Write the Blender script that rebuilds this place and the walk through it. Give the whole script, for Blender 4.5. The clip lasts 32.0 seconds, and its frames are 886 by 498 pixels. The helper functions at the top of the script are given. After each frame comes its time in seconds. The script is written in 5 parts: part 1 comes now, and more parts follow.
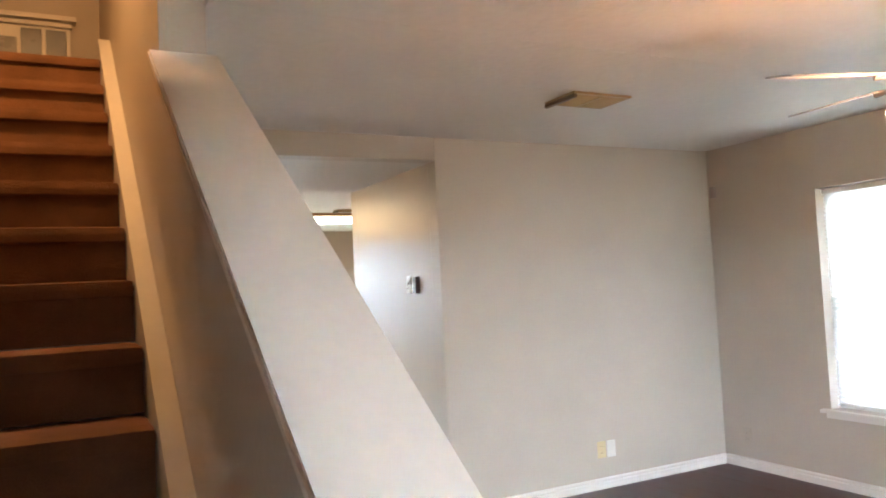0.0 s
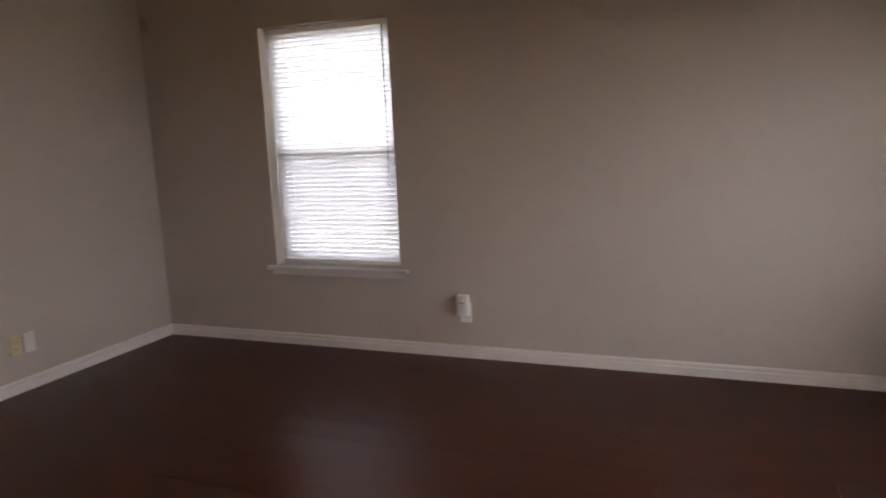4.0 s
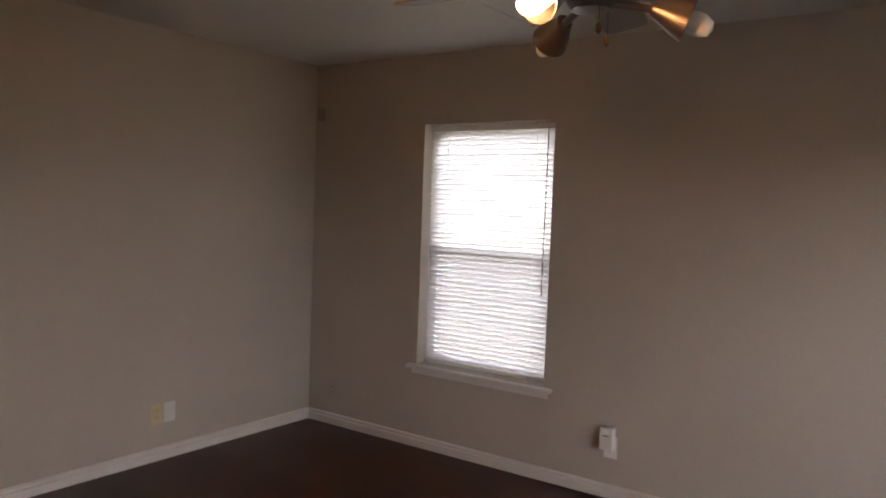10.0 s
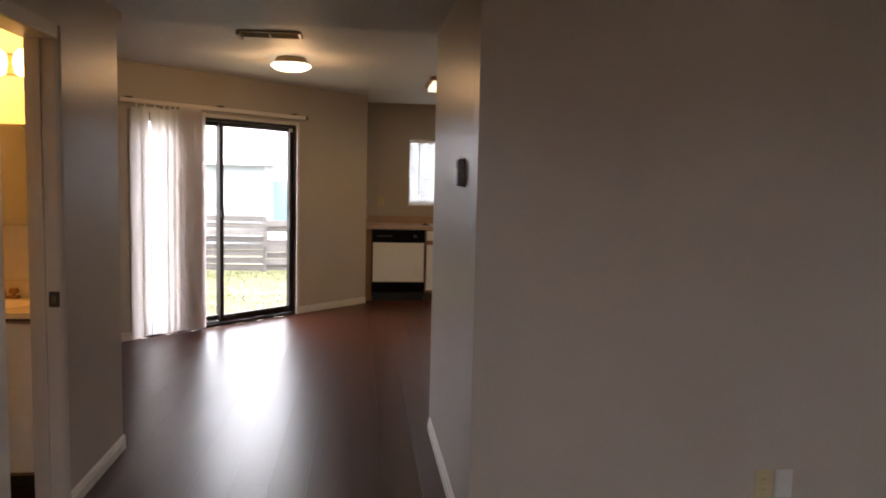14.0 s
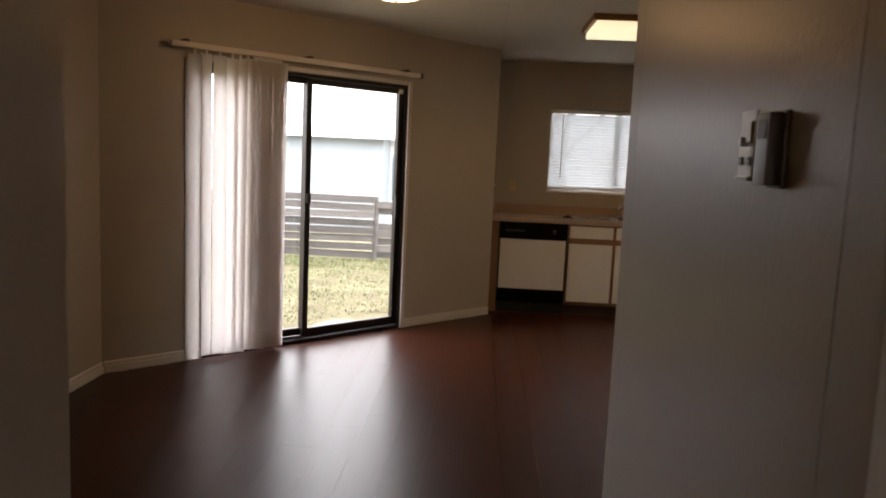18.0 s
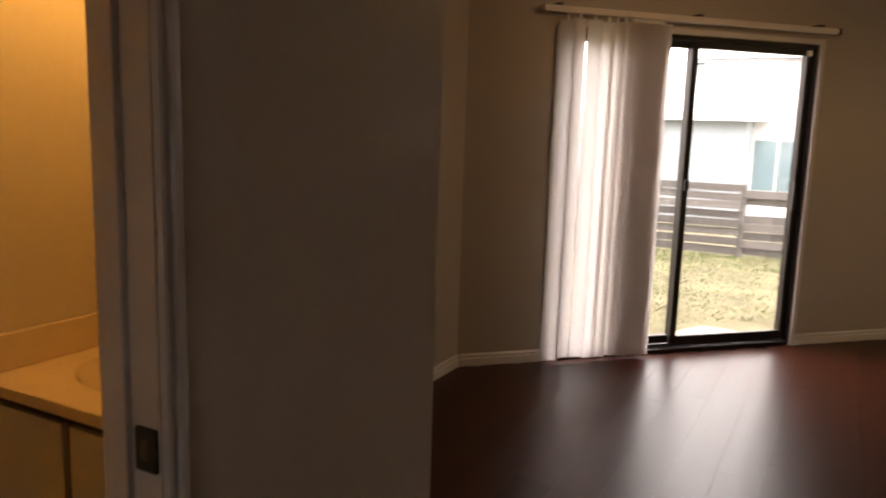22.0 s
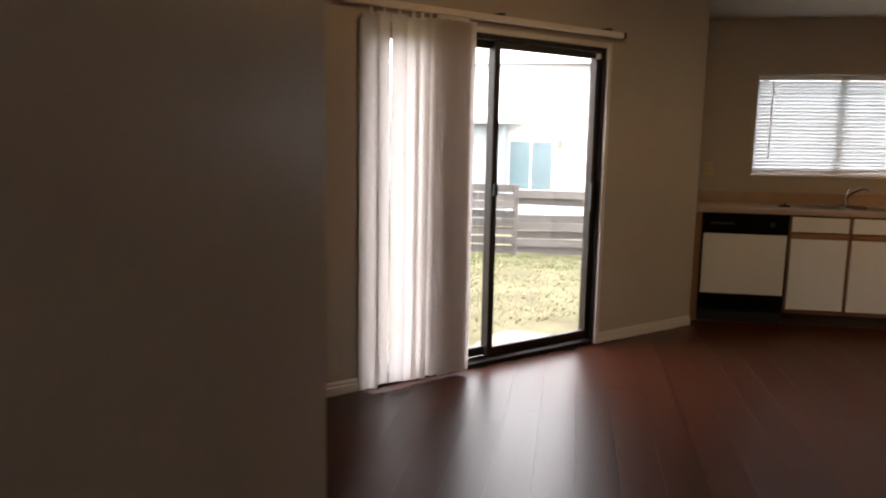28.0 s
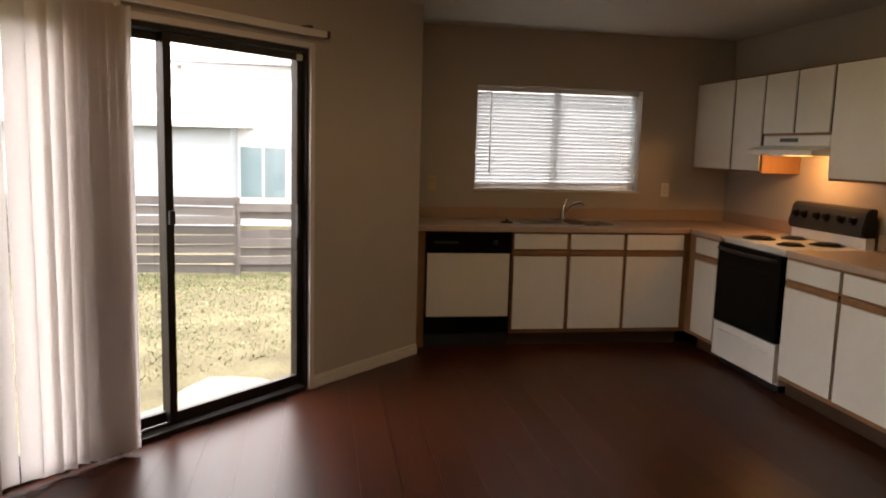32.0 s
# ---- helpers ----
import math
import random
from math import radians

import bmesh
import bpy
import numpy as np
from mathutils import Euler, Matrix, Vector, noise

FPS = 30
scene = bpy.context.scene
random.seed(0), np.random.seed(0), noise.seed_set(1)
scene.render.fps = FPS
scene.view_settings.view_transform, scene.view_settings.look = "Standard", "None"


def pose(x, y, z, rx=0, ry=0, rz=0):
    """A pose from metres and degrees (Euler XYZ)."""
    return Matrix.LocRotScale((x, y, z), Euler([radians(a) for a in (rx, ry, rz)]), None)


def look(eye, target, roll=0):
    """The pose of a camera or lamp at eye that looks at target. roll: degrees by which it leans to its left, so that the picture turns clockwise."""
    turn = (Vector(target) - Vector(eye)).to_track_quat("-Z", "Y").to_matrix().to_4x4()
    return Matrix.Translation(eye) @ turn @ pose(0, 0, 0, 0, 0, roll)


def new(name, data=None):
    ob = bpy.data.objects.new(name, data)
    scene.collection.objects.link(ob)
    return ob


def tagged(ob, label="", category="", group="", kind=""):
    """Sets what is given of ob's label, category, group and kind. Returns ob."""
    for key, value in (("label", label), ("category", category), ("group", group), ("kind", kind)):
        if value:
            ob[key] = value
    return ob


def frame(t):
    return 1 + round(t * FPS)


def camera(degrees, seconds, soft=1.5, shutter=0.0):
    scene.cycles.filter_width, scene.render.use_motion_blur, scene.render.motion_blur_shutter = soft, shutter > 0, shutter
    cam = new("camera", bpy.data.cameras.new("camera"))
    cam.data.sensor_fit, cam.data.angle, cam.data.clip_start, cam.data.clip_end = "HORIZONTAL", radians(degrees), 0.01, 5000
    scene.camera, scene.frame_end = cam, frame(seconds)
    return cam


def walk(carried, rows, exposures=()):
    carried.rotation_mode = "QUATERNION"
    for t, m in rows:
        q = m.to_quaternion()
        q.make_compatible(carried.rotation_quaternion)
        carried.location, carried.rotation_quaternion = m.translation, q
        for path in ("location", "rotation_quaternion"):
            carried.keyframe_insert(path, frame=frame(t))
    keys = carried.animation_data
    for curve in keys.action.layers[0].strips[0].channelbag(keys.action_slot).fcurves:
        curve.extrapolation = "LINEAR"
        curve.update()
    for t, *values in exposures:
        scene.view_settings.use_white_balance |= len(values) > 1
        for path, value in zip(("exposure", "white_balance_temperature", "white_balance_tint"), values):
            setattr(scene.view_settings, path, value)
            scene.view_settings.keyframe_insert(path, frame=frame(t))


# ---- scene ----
# The walk: seconds, eye, target, roll.
cam = camera(61.0, 32.0, soft=1.9, shutter=0.35)
PATH = [
    (0, (-2.19, -4.326, 1.48), (-1.279, -2.548, 1.58), -2.9),
    (0.5, (-2.146, -4.171, 1.524), (-1.119, -2.457, 1.595), -3.0),
    (1, (-2.052, -4.091, 1.551), (-0.945, -2.426, 1.509), -2.3),
    (1.5, (-1.947, -4.006, 1.514), (-0.753, -2.408, 1.37), -2.9),
    (2, (-1.842, -4.026, 1.506), (-0.536, -2.526, 1.287), -2.9),
    (2.5, (-1.715, -4.01, 1.504), (-0.371, -2.553, 1.238), -2.1),
    (3, (-1.634, -3.975, 1.507), (-0.231, -2.582, 1.208), -1.6),
    (3.5, (-1.629, -3.898, 1.475), (-0.047, -2.725, 1.129), -2.8),
    (4, (-1.626, -3.81, 1.396), (0.193, -3.048, 1.063), -2.7),
    (4.5, (-1.622, -3.907, 1.333), (0.243, -3.248, 1.041), -1.6),
    (6.5, (-1.741, -3.95, 1.226), (0.243, -3.898, 0.981), -1.9),
    (7, (-1.738, -3.955, 1.217), (0.246, -3.921, 0.975), -1.7),
    (7.5, (-1.751, -3.958, 1.243), (0.226, -3.784, 0.997), -1.5),
    (8, (-1.816, -3.874, 1.35), (0.123, -3.463, 1.089), 0.4),
    (8.5, (-1.638, -3.939, 1.415), (0.186, -3.182, 1.097), 0.1),
    (9, (-1.527, -3.799, 1.423), (0.214, -2.866, 1.108), 1.2),
    (9.5, (-1.404, -3.766, 1.505), (0.271, -2.692, 1.305), 3.1),
    (10, (-1.335, -3.752, 1.514), (0.297, -2.602, 1.403), 2.2),
    (10.5, (-1.224, -3.722, 1.473), (0.266, -2.391, 1.378), 2.5),
    (11, (-1.042, -3.833, 1.397), (0.139, -2.221, 1.31), 3.5),
    (11.5, (-0.917, -3.718, 1.449), (0.039, -1.97, 1.276), 2.6),
    (12, (-0.855, -3.599, 1.461), (-0.059, -1.768, 1.345), 4.5),
    (12.5, (-0.753, -3.473, 1.456), (-0.175, -1.571, 1.24), 2.9),
    (13, (-0.586, -3.204, 1.462), (-0.192, -1.255, 1.249), 2.3),
    (13.5, (-0.501, -3.017, 1.45), (-0.179, -1.059, 1.204), 2.1),
    (14, (-0.444, -2.786, 1.464), (-0.216, -0.808, 1.284), 1.3),
    (14.5, (-0.407, -2.523, 1.468), (-0.274, -0.537, 1.266), 0.8),
    (15, (-0.31, -2.254, 1.48), (-0.356, -0.264, 1.285), 1.2),
    (15.5, (-0.288, -2.061, 1.465), (-0.412, -0.079, 1.235), 1.8),
    (17.5, (-0.397, -1.108, 1.467), (-0.524, 0.872, 1.218), 2.5),
    (18, (-0.46, -0.85, 1.469), (-0.552, 1.132, 1.22), 2.6),
    (18.5, (-0.493, -0.616, 1.457), (-0.705, 1.356, 1.194), 3.3),
    (19, (-0.514, -0.531, 1.436), (-1.017, 1.387, 1.173), 2.5),
    (19.5, (-0.57, -0.495, 1.416), (-1.316, 1.356, 1.132), 2.5),
    (20, (-0.545, -0.465, 1.433), (-1.534, 1.247, 1.129), 1.9),
    (20.5, (-0.628, -0.403, 1.423), (-1.658, 1.284, 1.121), 2.8),
    (21, (-0.742, -0.304, 1.409), (-1.69, 1.433, 1.117), 2.5),
    (21.5, (-0.882, -0.204, 1.383), (-1.648, 1.626, 1.126), 2.5),
    (22, (-0.855, -0.219, 1.401), (-1.78, 1.526, 1.085), 1.8),
    (22.5, (-0.959, -0.172, 1.395), (-2.104, 1.429, 1.04), 2.8),
    (23, (-1.114, -0.017, 1.331), (-2.481, 1.405, 0.996), 0.2),
    (23.5, (-1.228, 0.058, 1.334), (-2.72, 1.326, 0.927), 1.9),
    (24, (-1.305, 0.047, 1.342), (-2.83, 1.27, 0.917), 3.6),
    (24.5, (-1.354, 0.009, 1.351), (-2.82, 1.292, 0.899), 2.5),
    (26.5, (-1.448, -0.04, 1.394), (-2.423, 1.643, 0.93), 2.7),
    (27, (-1.36, -0.023, 1.358), (-2.087, 1.808, 1.012), 0.4),
    (27.5, (-1.473, -0.016, 1.331), (-1.945, 1.902, 1.018), 1.2),
    (28, (-1.283, 0.135, 1.402), (-1.614, 2.086, 1.111), 1.1),
    (28.5, (-1.18, 0.222, 1.438), (-1.427, 2.189, 1.175), 1.1),
    (29, (-1.078, 0.294, 1.456), (-1.222, 2.272, 1.197), 1.6),
    (29.5, (-1.049, 0.329, 1.49), (-1.065, 2.31, 1.217), 1.8),
    (30, (-1.0, 0.487, 1.476), (-0.879, 2.464, 1.197), 2.6),
    (30.5, (-1.013, 0.602, 1.478), (-0.79, 2.572, 1.208), 2.9),
    (31, (-1.047, 0.713, 1.51), (-0.754, 2.673, 1.245), 2.8),
    (31.5, (-1.075, 0.781, 1.48), (-0.771, 2.739, 1.212), 2.4),
    (32, (-1.034, 0.89, 1.473), (-0.707, 2.845, 1.206), 1.6),
]
EXPOSURES = [
    (0.0, 2.75, 5500, 8),
    (0.5, 1.8, 5650, 11),
    (1.0, 1.55, 5800, 13),
    (2.0, 0.92, 6100, 17),
    (4.0, 0.74, 6300, 20),
    (8.0, 0.62, 6600, 21),
    (10.0, 0.6, 6550, 21),
    (12.0, 0.76, 6550, 19),
    (13.0, 0.55, 6500, 20),
    (14.0, 0.22, 6450, 21),
    (15.0, -0.4, 6300, 21),
    (18.0, -0.45, 6700, 20),
    (21.0, -0.5, 7250, 25),
    (23.0, 0.05, 7500, 24),
    (24.0, 0.72, 4500, 8),
    (24.7, 0.72, 4500, 8),
    (26.3, -0.2, 4800, 12),
    (27.0, -0.6, 5000, 14),
    (28.0, -0.4, 6700, 20),
    (32.0, -0.55, 7150, 23),
]
walk(cam, [(t, look(eye, target, roll)) for t, eye, target, roll in PATH], EXPOSURES)

# ---- light of the day and the lamps ----
world = bpy.data.worlds.new("overcast_sky")
scene.world = world
world.use_nodes = True
wn = world.node_tree
sky = wn.nodes.new("ShaderNodeTexSky")
sky.sky_type = "NISHITA"
sky.sun_disc = False
sky.sun_elevation = radians(48)
sky.sun_rotation = radians(35)
sky.air_density = 1.0
sky.dust_density = 6.0
sky.ozone_density = 1.0
soften = wn.nodes.new("ShaderNodeMixRGB")
soften.inputs[0].default_value = 0.72
soften.inputs[2].default_value = (112.0, 114.0, 117.0, 1)
wn.links.new(sky.outputs[0], soften.inputs[1])
wn.links.new(soften.outputs[0], wn.nodes["Background"].inputs[0])
wn.nodes["Background"].inputs[1].default_value = 0.15


def lamp(name, kind, place, power, color, size=0.1, target=None, size_y=None):
    data = bpy.data.lights.new(name, kind)
    data.energy, data.color = power, color
    if kind == "AREA":
        data.size = size
        if size_y:
            data.shape, data.size_y = "RECTANGLE", size_y
    elif kind == "SUN":
        data.angle = size
    else:
        data.shadow_soft_size = size
    ob = new(name, data)
    ob.matrix_world = look(place, target) if target else pose(*place)
    return ob


lamp("sun", "SUN", (0, 0, 30), 3.4, (1.0, 0.97, 0.92), radians(25), target=(-14.5, -20.7, 2))
WARM, AMBER, TUBE = (1.0, 0.60, 0.27), (1.0, 0.50, 0.16), (1.0, 0.82, 0.46)
lamp("fan_bulb_light", "POINT", (-0.085, -2.99, 1.905), 7.5, (1.0, 0.44, 0.15), 0.04)
lamp("dining_dome_light", "POINT", (-0.99, 3.52, 2.25), 11.5, (1.0, 0.60, 0.25), 0.11)
lamp("kitchen_tube_light", "AREA", (0.78, 4.56, 2.335), 6.0, TUBE, 1.0, target=(0.78, 4.56, 0), size_y=0.5)
lamp("vanity_light", "POINT", (-2.2, 0.93, 1.99), 11.0, (1.0, 0.49, 0.105), 0.06)
lamp("hood_light", "POINT", (2.17, 5.55, 1.46), 13.0, AMBER, 0.03)
lamp("stair_light", "POINT", (-2.40, -1.1, 3.7), 15.0, (1.0, 0.47, 0.14), 0.12)


# ---- materials ----
def nodes_of(name):
    m = bpy.data.materials.new(name)
    m.use_nodes = True
    t = m.node_tree
    return m, t, t.nodes["Principled BSDF"], t.nodes, t.links


def surface(name, color, rough=0.5, metal=0.0, var=0.10, scale=3.0, fine=60.0, bump=0.10, dist=0.002, stretch=(1, 1, 1), spec=0.5, coat=0.0, pieces=0.0, rvar=0.12):
    """A plain finish with broad and fine variation, uneven gloss and a fine relief, at real size."""
    m, t, b, n, l = nodes_of(name)
    co = n.new("ShaderNodeTexCoord")
    mp = n.new("ShaderNodeMapping")
    mp.inputs["Scale"].default_value = stretch
    l.new(co.outputs["Object"], mp.inputs[0])
    if pieces:
        info, off = n.new("ShaderNodeObjectInfo"), n.new("ShaderNodeVectorMath")
        off.operation = "SCALE"
        off.inputs[0].default_value = (17.0, 5.0, 11.0)
        l.new(info.outputs["Random"], off.inputs["Scale"])
        l.new(off.outputs[0], mp.inputs["Location"])
    broad, small = n.new("ShaderNodeTexNoise"), n.new("ShaderNodeTexNoise")
    broad.inputs["Scale"].default_value, small.inputs["Scale"].default_value = scale, fine
    broad.inputs["Detail"].default_value, small.inputs["Detail"].default_value = 4, 3
    for k in (broad, small):
        l.new(mp.outputs[0], k.inputs["Vector"])
    add = n.new("ShaderNodeMath")
    add.operation = "MULTIPLY_ADD"
    add.inputs[1].default_value = 0.45
    l.new(small.outputs[0], add.inputs[0])
    l.new(broad.outputs[0], add.inputs[2])
    ramp = n.new("ShaderNodeMapRange")
    ramp.inputs[1].default_value, ramp.inputs[2].default_value = 0.45, 1.0
    ramp.inputs[3].default_value, ramp.inputs[4].default_value = 1 - var, 1 + var * 0.6
    l.new(add.outputs[0], ramp.inputs[0])
    value = ramp.outputs[0]
    if pieces:
        shade = n.new("ShaderNodeMapRange")
        shade.inputs[3].default_value, shade.inputs[4].default_value = 1 - pieces, 1 + pieces
        l.new(info.outputs["Random"], shade.inputs[0])
        both = n.new("ShaderNodeMath")
        both.operation = "MULTIPLY"
        l.new(value, both.inputs[0])
        l.new(shade.outputs[0], both.inputs[1])
        value = both.outputs[0]
    mix = n.new("ShaderNodeVectorMath")
    mix.operation = "SCALE"
    mix.inputs[0].default_value = color
    l.new(value, mix.inputs["Scale"])
    l.new(mix.outputs[0], b.inputs["Base Color"])
    rr = n.new("ShaderNodeMapRange")
    rr.inputs[3].default_value, rr.inputs[4].default_value = max(rough - rvar, 0.02), min(rough + rvar, 1)
    l.new(broad.outputs[0], rr.inputs[0])
    l.new(rr.outputs[0], b.inputs["Roughness"])
    b.inputs["Metallic"].default_value = metal
    b.inputs["Specular IOR Level"].default_value = spec
    b.inputs["Coat Weight"].default_value = coat
    if bump:
        bp = n.new("ShaderNodeBump")
        bp.inputs["Strength"].default_value, bp.inputs["Distance"].default_value = bump, dist
        l.new(small.outputs[0], bp.inputs["Height"])
        l.new(bp.outputs[0], b.inputs["Normal"])
    return m


def glow(name, color, strength):
    m, t, b, n, l = nodes_of(name)
    b.inputs["Base Color"].default_value = (0.8, 0.8, 0.78, 1)
    b.inputs["Emission Color"].default_value = (*color, 1)
    b.inputs["Emission Strength"].default_value = strength
    return m


def glass_pane(name, tint=(1, 1, 1)):
    m, t, b, n, l = nodes_of(name)
    thin = n.new("ShaderNodeBsdfTransparent")
    thin.inputs[0].default_value = (*tint, 1)
    shine = n.new("ShaderNodeBsdfGlossy")
    shine.inputs["Roughness"].default_value = 0.03
    mix, fr = n.new("ShaderNodeMixShader"), n.new("ShaderNodeLayerWeight")
    fr.inputs[0].default_value = 0.5
    curve, share = n.new("ShaderNodeMath"), n.new("ShaderNodeMath")
    curve.operation, share.operation = "POWER", "MULTIPLY_ADD"
    curve.inputs[1].default_value = 5.0
    share.inputs[1].default_value, share.inputs[2].default_value = 0.75, 0.04
    l.new(fr.outputs["Facing"], curve.inputs[0])
    l.new(curve.outputs[0], share.inputs[0])
    l.new(share.outputs[0], mix.inputs[0])
    l.new(thin.outputs[0], mix.inputs[1])
    l.new(shine.outputs[0], mix.inputs[2])
    l.new(mix.outputs[0], n["Material Output"].inputs[0])
    return m


def thin_plastic(name, color, through_share, rough=0.45, var=0.06):
    """Thin white plastic that lets part of the daylight through."""
    m = surface(name, color, rough, var=var, scale=2.0, fine=40, bump=0.04)
    n, l = m.node_tree.nodes, m.node_tree.links
    tr = n.new("ShaderNodeBsdfTranslucent")
    tr.inputs[0].default_value = (*color, 1)
    mix = n.new("ShaderNodeMixShader")
    mix.inputs[0].default_value = through_share
    l.new(n["Principled BSDF"].outputs[0], mix.inputs[1])
    l.new(tr.outputs[0], mix.inputs[2])
    l.new(mix.outputs[0], n["Material Output"].inputs[0])
    return m


PAINT = surface("wall_paint", (0.425, 0.378, 0.320), 0.32, var=0.06, scale=1.3, fine=66, bump=0.38, dist=0.003, spec=0.10, rvar=0.03)
# The vanity lamp's warm light is partly put into this paint's colour.
BATH_LIT_PAINT = surface("bath_lit_paint", (0.70, 0.64, 0.50), 0.5, var=0.06, scale=1.5, fine=60, bump=0.25, dist=0.003)
CEILING = surface("ceiling_paint", (0.54, 0.515, 0.475), 0.6, var=0.08, scale=1.0, fine=24, bump=0.6, dist=0.008)
TRIM = surface("trim_paint", (0.60, 0.57, 0.53), 0.38, var=0.06, scale=4, fine=50, bump=0.05, rvar=0.08)
CAP = surface("cap_paint", (0.68, 0.63, 0.57), 0.45, var=0.07, scale=2, fine=45, bump=0.15)
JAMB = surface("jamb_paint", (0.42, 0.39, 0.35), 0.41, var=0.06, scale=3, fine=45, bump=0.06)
DOOR_WHITE = surface("door_paint", (0.72, 0.71, 0.68), 0.41, var=0.06, scale=2, fine=40, bump=0.06)
WOOD_FLOOR = surface("plank_floor", (0.048, 0.0124, 0.0058), 0.335, var=0.40, scale=2.2, fine=11, bump=0.0, rvar=0.05, spec=0.235, stretch=(7, 0.35, 7), pieces=0.06)
SUBFLOOR = surface("subfloor", (0.03, 0.015, 0.01), 0.7)
CARPET = surface("stair_carpet", (0.20, 0.098, 0.045), 0.95, var=0.35, scale=5, fine=220, bump=0.9, dist=0.006, spec=0.1)
LAMINATE = surface("white_laminate", (0.72, 0.69, 0.62), 0.4, var=0.06, scale=2.0, fine=30, bump=0.04)
OAK = surface("oak_trim", (0.27, 0.135, 0.055), 0.42, var=0.35, scale=6, fine=90, bump=0.12, stretch=(1, 1, 0.12))
OAK_SIDE = surface("oak_rail", (0.27, 0.135, 0.055), 0.42, var=0.35, scale=6, fine=90, bump=0.12, stretch=(0.12, 0.12, 1))
# Oak darkened in colour to hold the shade of the toe recess.
TOE_SHADE_WOOD = surface("shaded_toe_wood", (0.06, 0.03, 0.014), 0.55, var=0.3, scale=6, fine=90, bump=0.1, stretch=(0.12, 0.12, 1))
DARK_GAP = surface("dark_gap", (0.02, 0.013, 0.009), 0.8)
COUNTER = surface("tan_laminate", (0.43, 0.31, 0.235), 0.38, var=0.07, scale=14, fine=240, bump=0.02, rvar=0.07)
SPLASH = surface("tan_splash", (0.37, 0.255, 0.17), 0.40, var=0.07, scale=14, fine=240, bump=0.02, rvar=0.08)
BLACK = surface("black_enamel", (0.004, 0.004, 0.004), 0.34, var=0.2, scale=3, fine=40, bump=0.0, rvar=0.06, spec=0.06)
BLACK_MATT = surface("black_plastic", (0.013, 0.013, 0.014), 0.5, var=0.2)
ENAMEL = surface("white_enamel", (0.74, 0.72, 0.68), 0.2, var=0.04, bump=0.0, rvar=0.06)
STEEL = surface("sink_steel", (0.52, 0.51, 0.49), 0.3, 1.0, var=0.1, scale=4, fine=120, bump=0.05, stretch=(1, 0.1, 1))
CHROME = surface("chrome", (0.66, 0.66, 0.66), 0.12, 1.0, var=0.05, bump=0.0, rvar=0.05)
BRASS = surface("aged_brass", (0.30, 0.18, 0.07), 0.35, 1.0, var=0.2, scale=20, bump=0.05)
DULL_BRASS = surface("tarnished_plate", (0.12, 0.085, 0.05), 0.45, 0.8, var=0.25, scale=25)
VENT = surface("vent_enamel", (0.30, 0.20, 0.075), 0.45, var=0.3, scale=8, fine=60, bump=0.05)
BRONZE = surface("bronze_aluminium", (0.022, 0.017, 0.014), 0.4, 0.6, var=0.2, scale=8)
PEWTER = surface("fan_pewter", (0.20, 0.18, 0.165), 0.35, 0.9, var=0.15, scale=10)
BLADE = surface("fan_blade", (0.17, 0.16, 0.155), 0.32, var=0.2, scale=6, fine=80, bump=0.05, stretch=(1, 0.15, 1))
SCREEN = glass_pane("insect_screen", (0.78, 0.78, 0.80))
GLASS = glass_pane("window_glass", (0.96, 0.98, 0.97))
TINTED = glass_pane("tinted_glass", (0.76, 0.775, 0.775))
PALE_TINT = glass_pane("pale_tinted_glass", (0.87, 0.89, 0.89))
SLAT = thin_plastic("blind_slat", (0.80, 0.80, 0.79), 0.15)
SLAT_DULL = thin_plastic("kitchen_slat", (0.66, 0.70, 0.71), 0.08)
VANE = thin_plastic("vertical_vane", (0.75, 0.705, 0.68), 0.40, var=0.05)
VINYL = surface("window_vinyl", (0.74, 0.74, 0.72), 0.4, var=0.05, bump=0.02)
PLATE = surface("white_plate", (0.70, 0.69, 0.65), 0.42, var=0.05, bump=0.0)
GREYED = surface("greyed_plate", (0.58, 0.57, 0.53), 0.4, var=0.08, bump=0.0)
YELLOWED = surface("yellowed_plate", (0.52, 0.43, 0.23), 0.4, var=0.1, bump=0.0)
GREY_PLASTIC = surface("grey_brown_plastic", (0.045, 0.036, 0.03), 0.4, var=0.15, bump=0.0)
SENSOR_GREY = surface("sensor_plastic", (0.30, 0.275, 0.245), 0.45, var=0.1, bump=0.0)
SLOT = surface("dark_slot", (0.02, 0.02, 0.02), 0.7)
MARBLE = surface("cultured_marble", (0.74, 0.62, 0.44), 0.16, var=0.08, scale=7, fine=30, bump=0.0, rvar=0.05)
MIRROR = surface("mirror", (0.86, 0.86, 0.84), 0.03, 1.0, var=0.0, bump=0.0, rvar=0.01)
FROST = glow("lit_dome_glass", (1.0, 0.83, 0.56), 4.0)
TUBE_GLASS = glow("lit_tube_cover", (0.98, 0.93, 0.58), 1.3)
BULB = glow("lit_bulb", (1.0, 0.62, 0.25), 16.0)
VANITY_GLASS = glow("lit_vanity_glass", (1.0, 0.62, 0.22), 6.0)
HOOD_GLASS = glow("lit_hood_lens", (1.0, 0.60, 0.20), 1.6)
GRASS_SOIL = surface("lawn_soil", (0.155, 0.14, 0.085), 0.95, var=0.45, scale=2.2, fine=38, bump=0.7, dist=0.02, spec=0.1)
STRAW = surface("dry_grass", (0.158, 0.137, 0.08), 0.8, var=0.4, scale=1.5, fine=18, bump=0.0, spec=0.2)
GREEN = surface("green_grass", (0.085, 0.13, 0.036), 0.75, var=0.35, scale=1.5, fine=18, bump=0.0, spec=0.2)
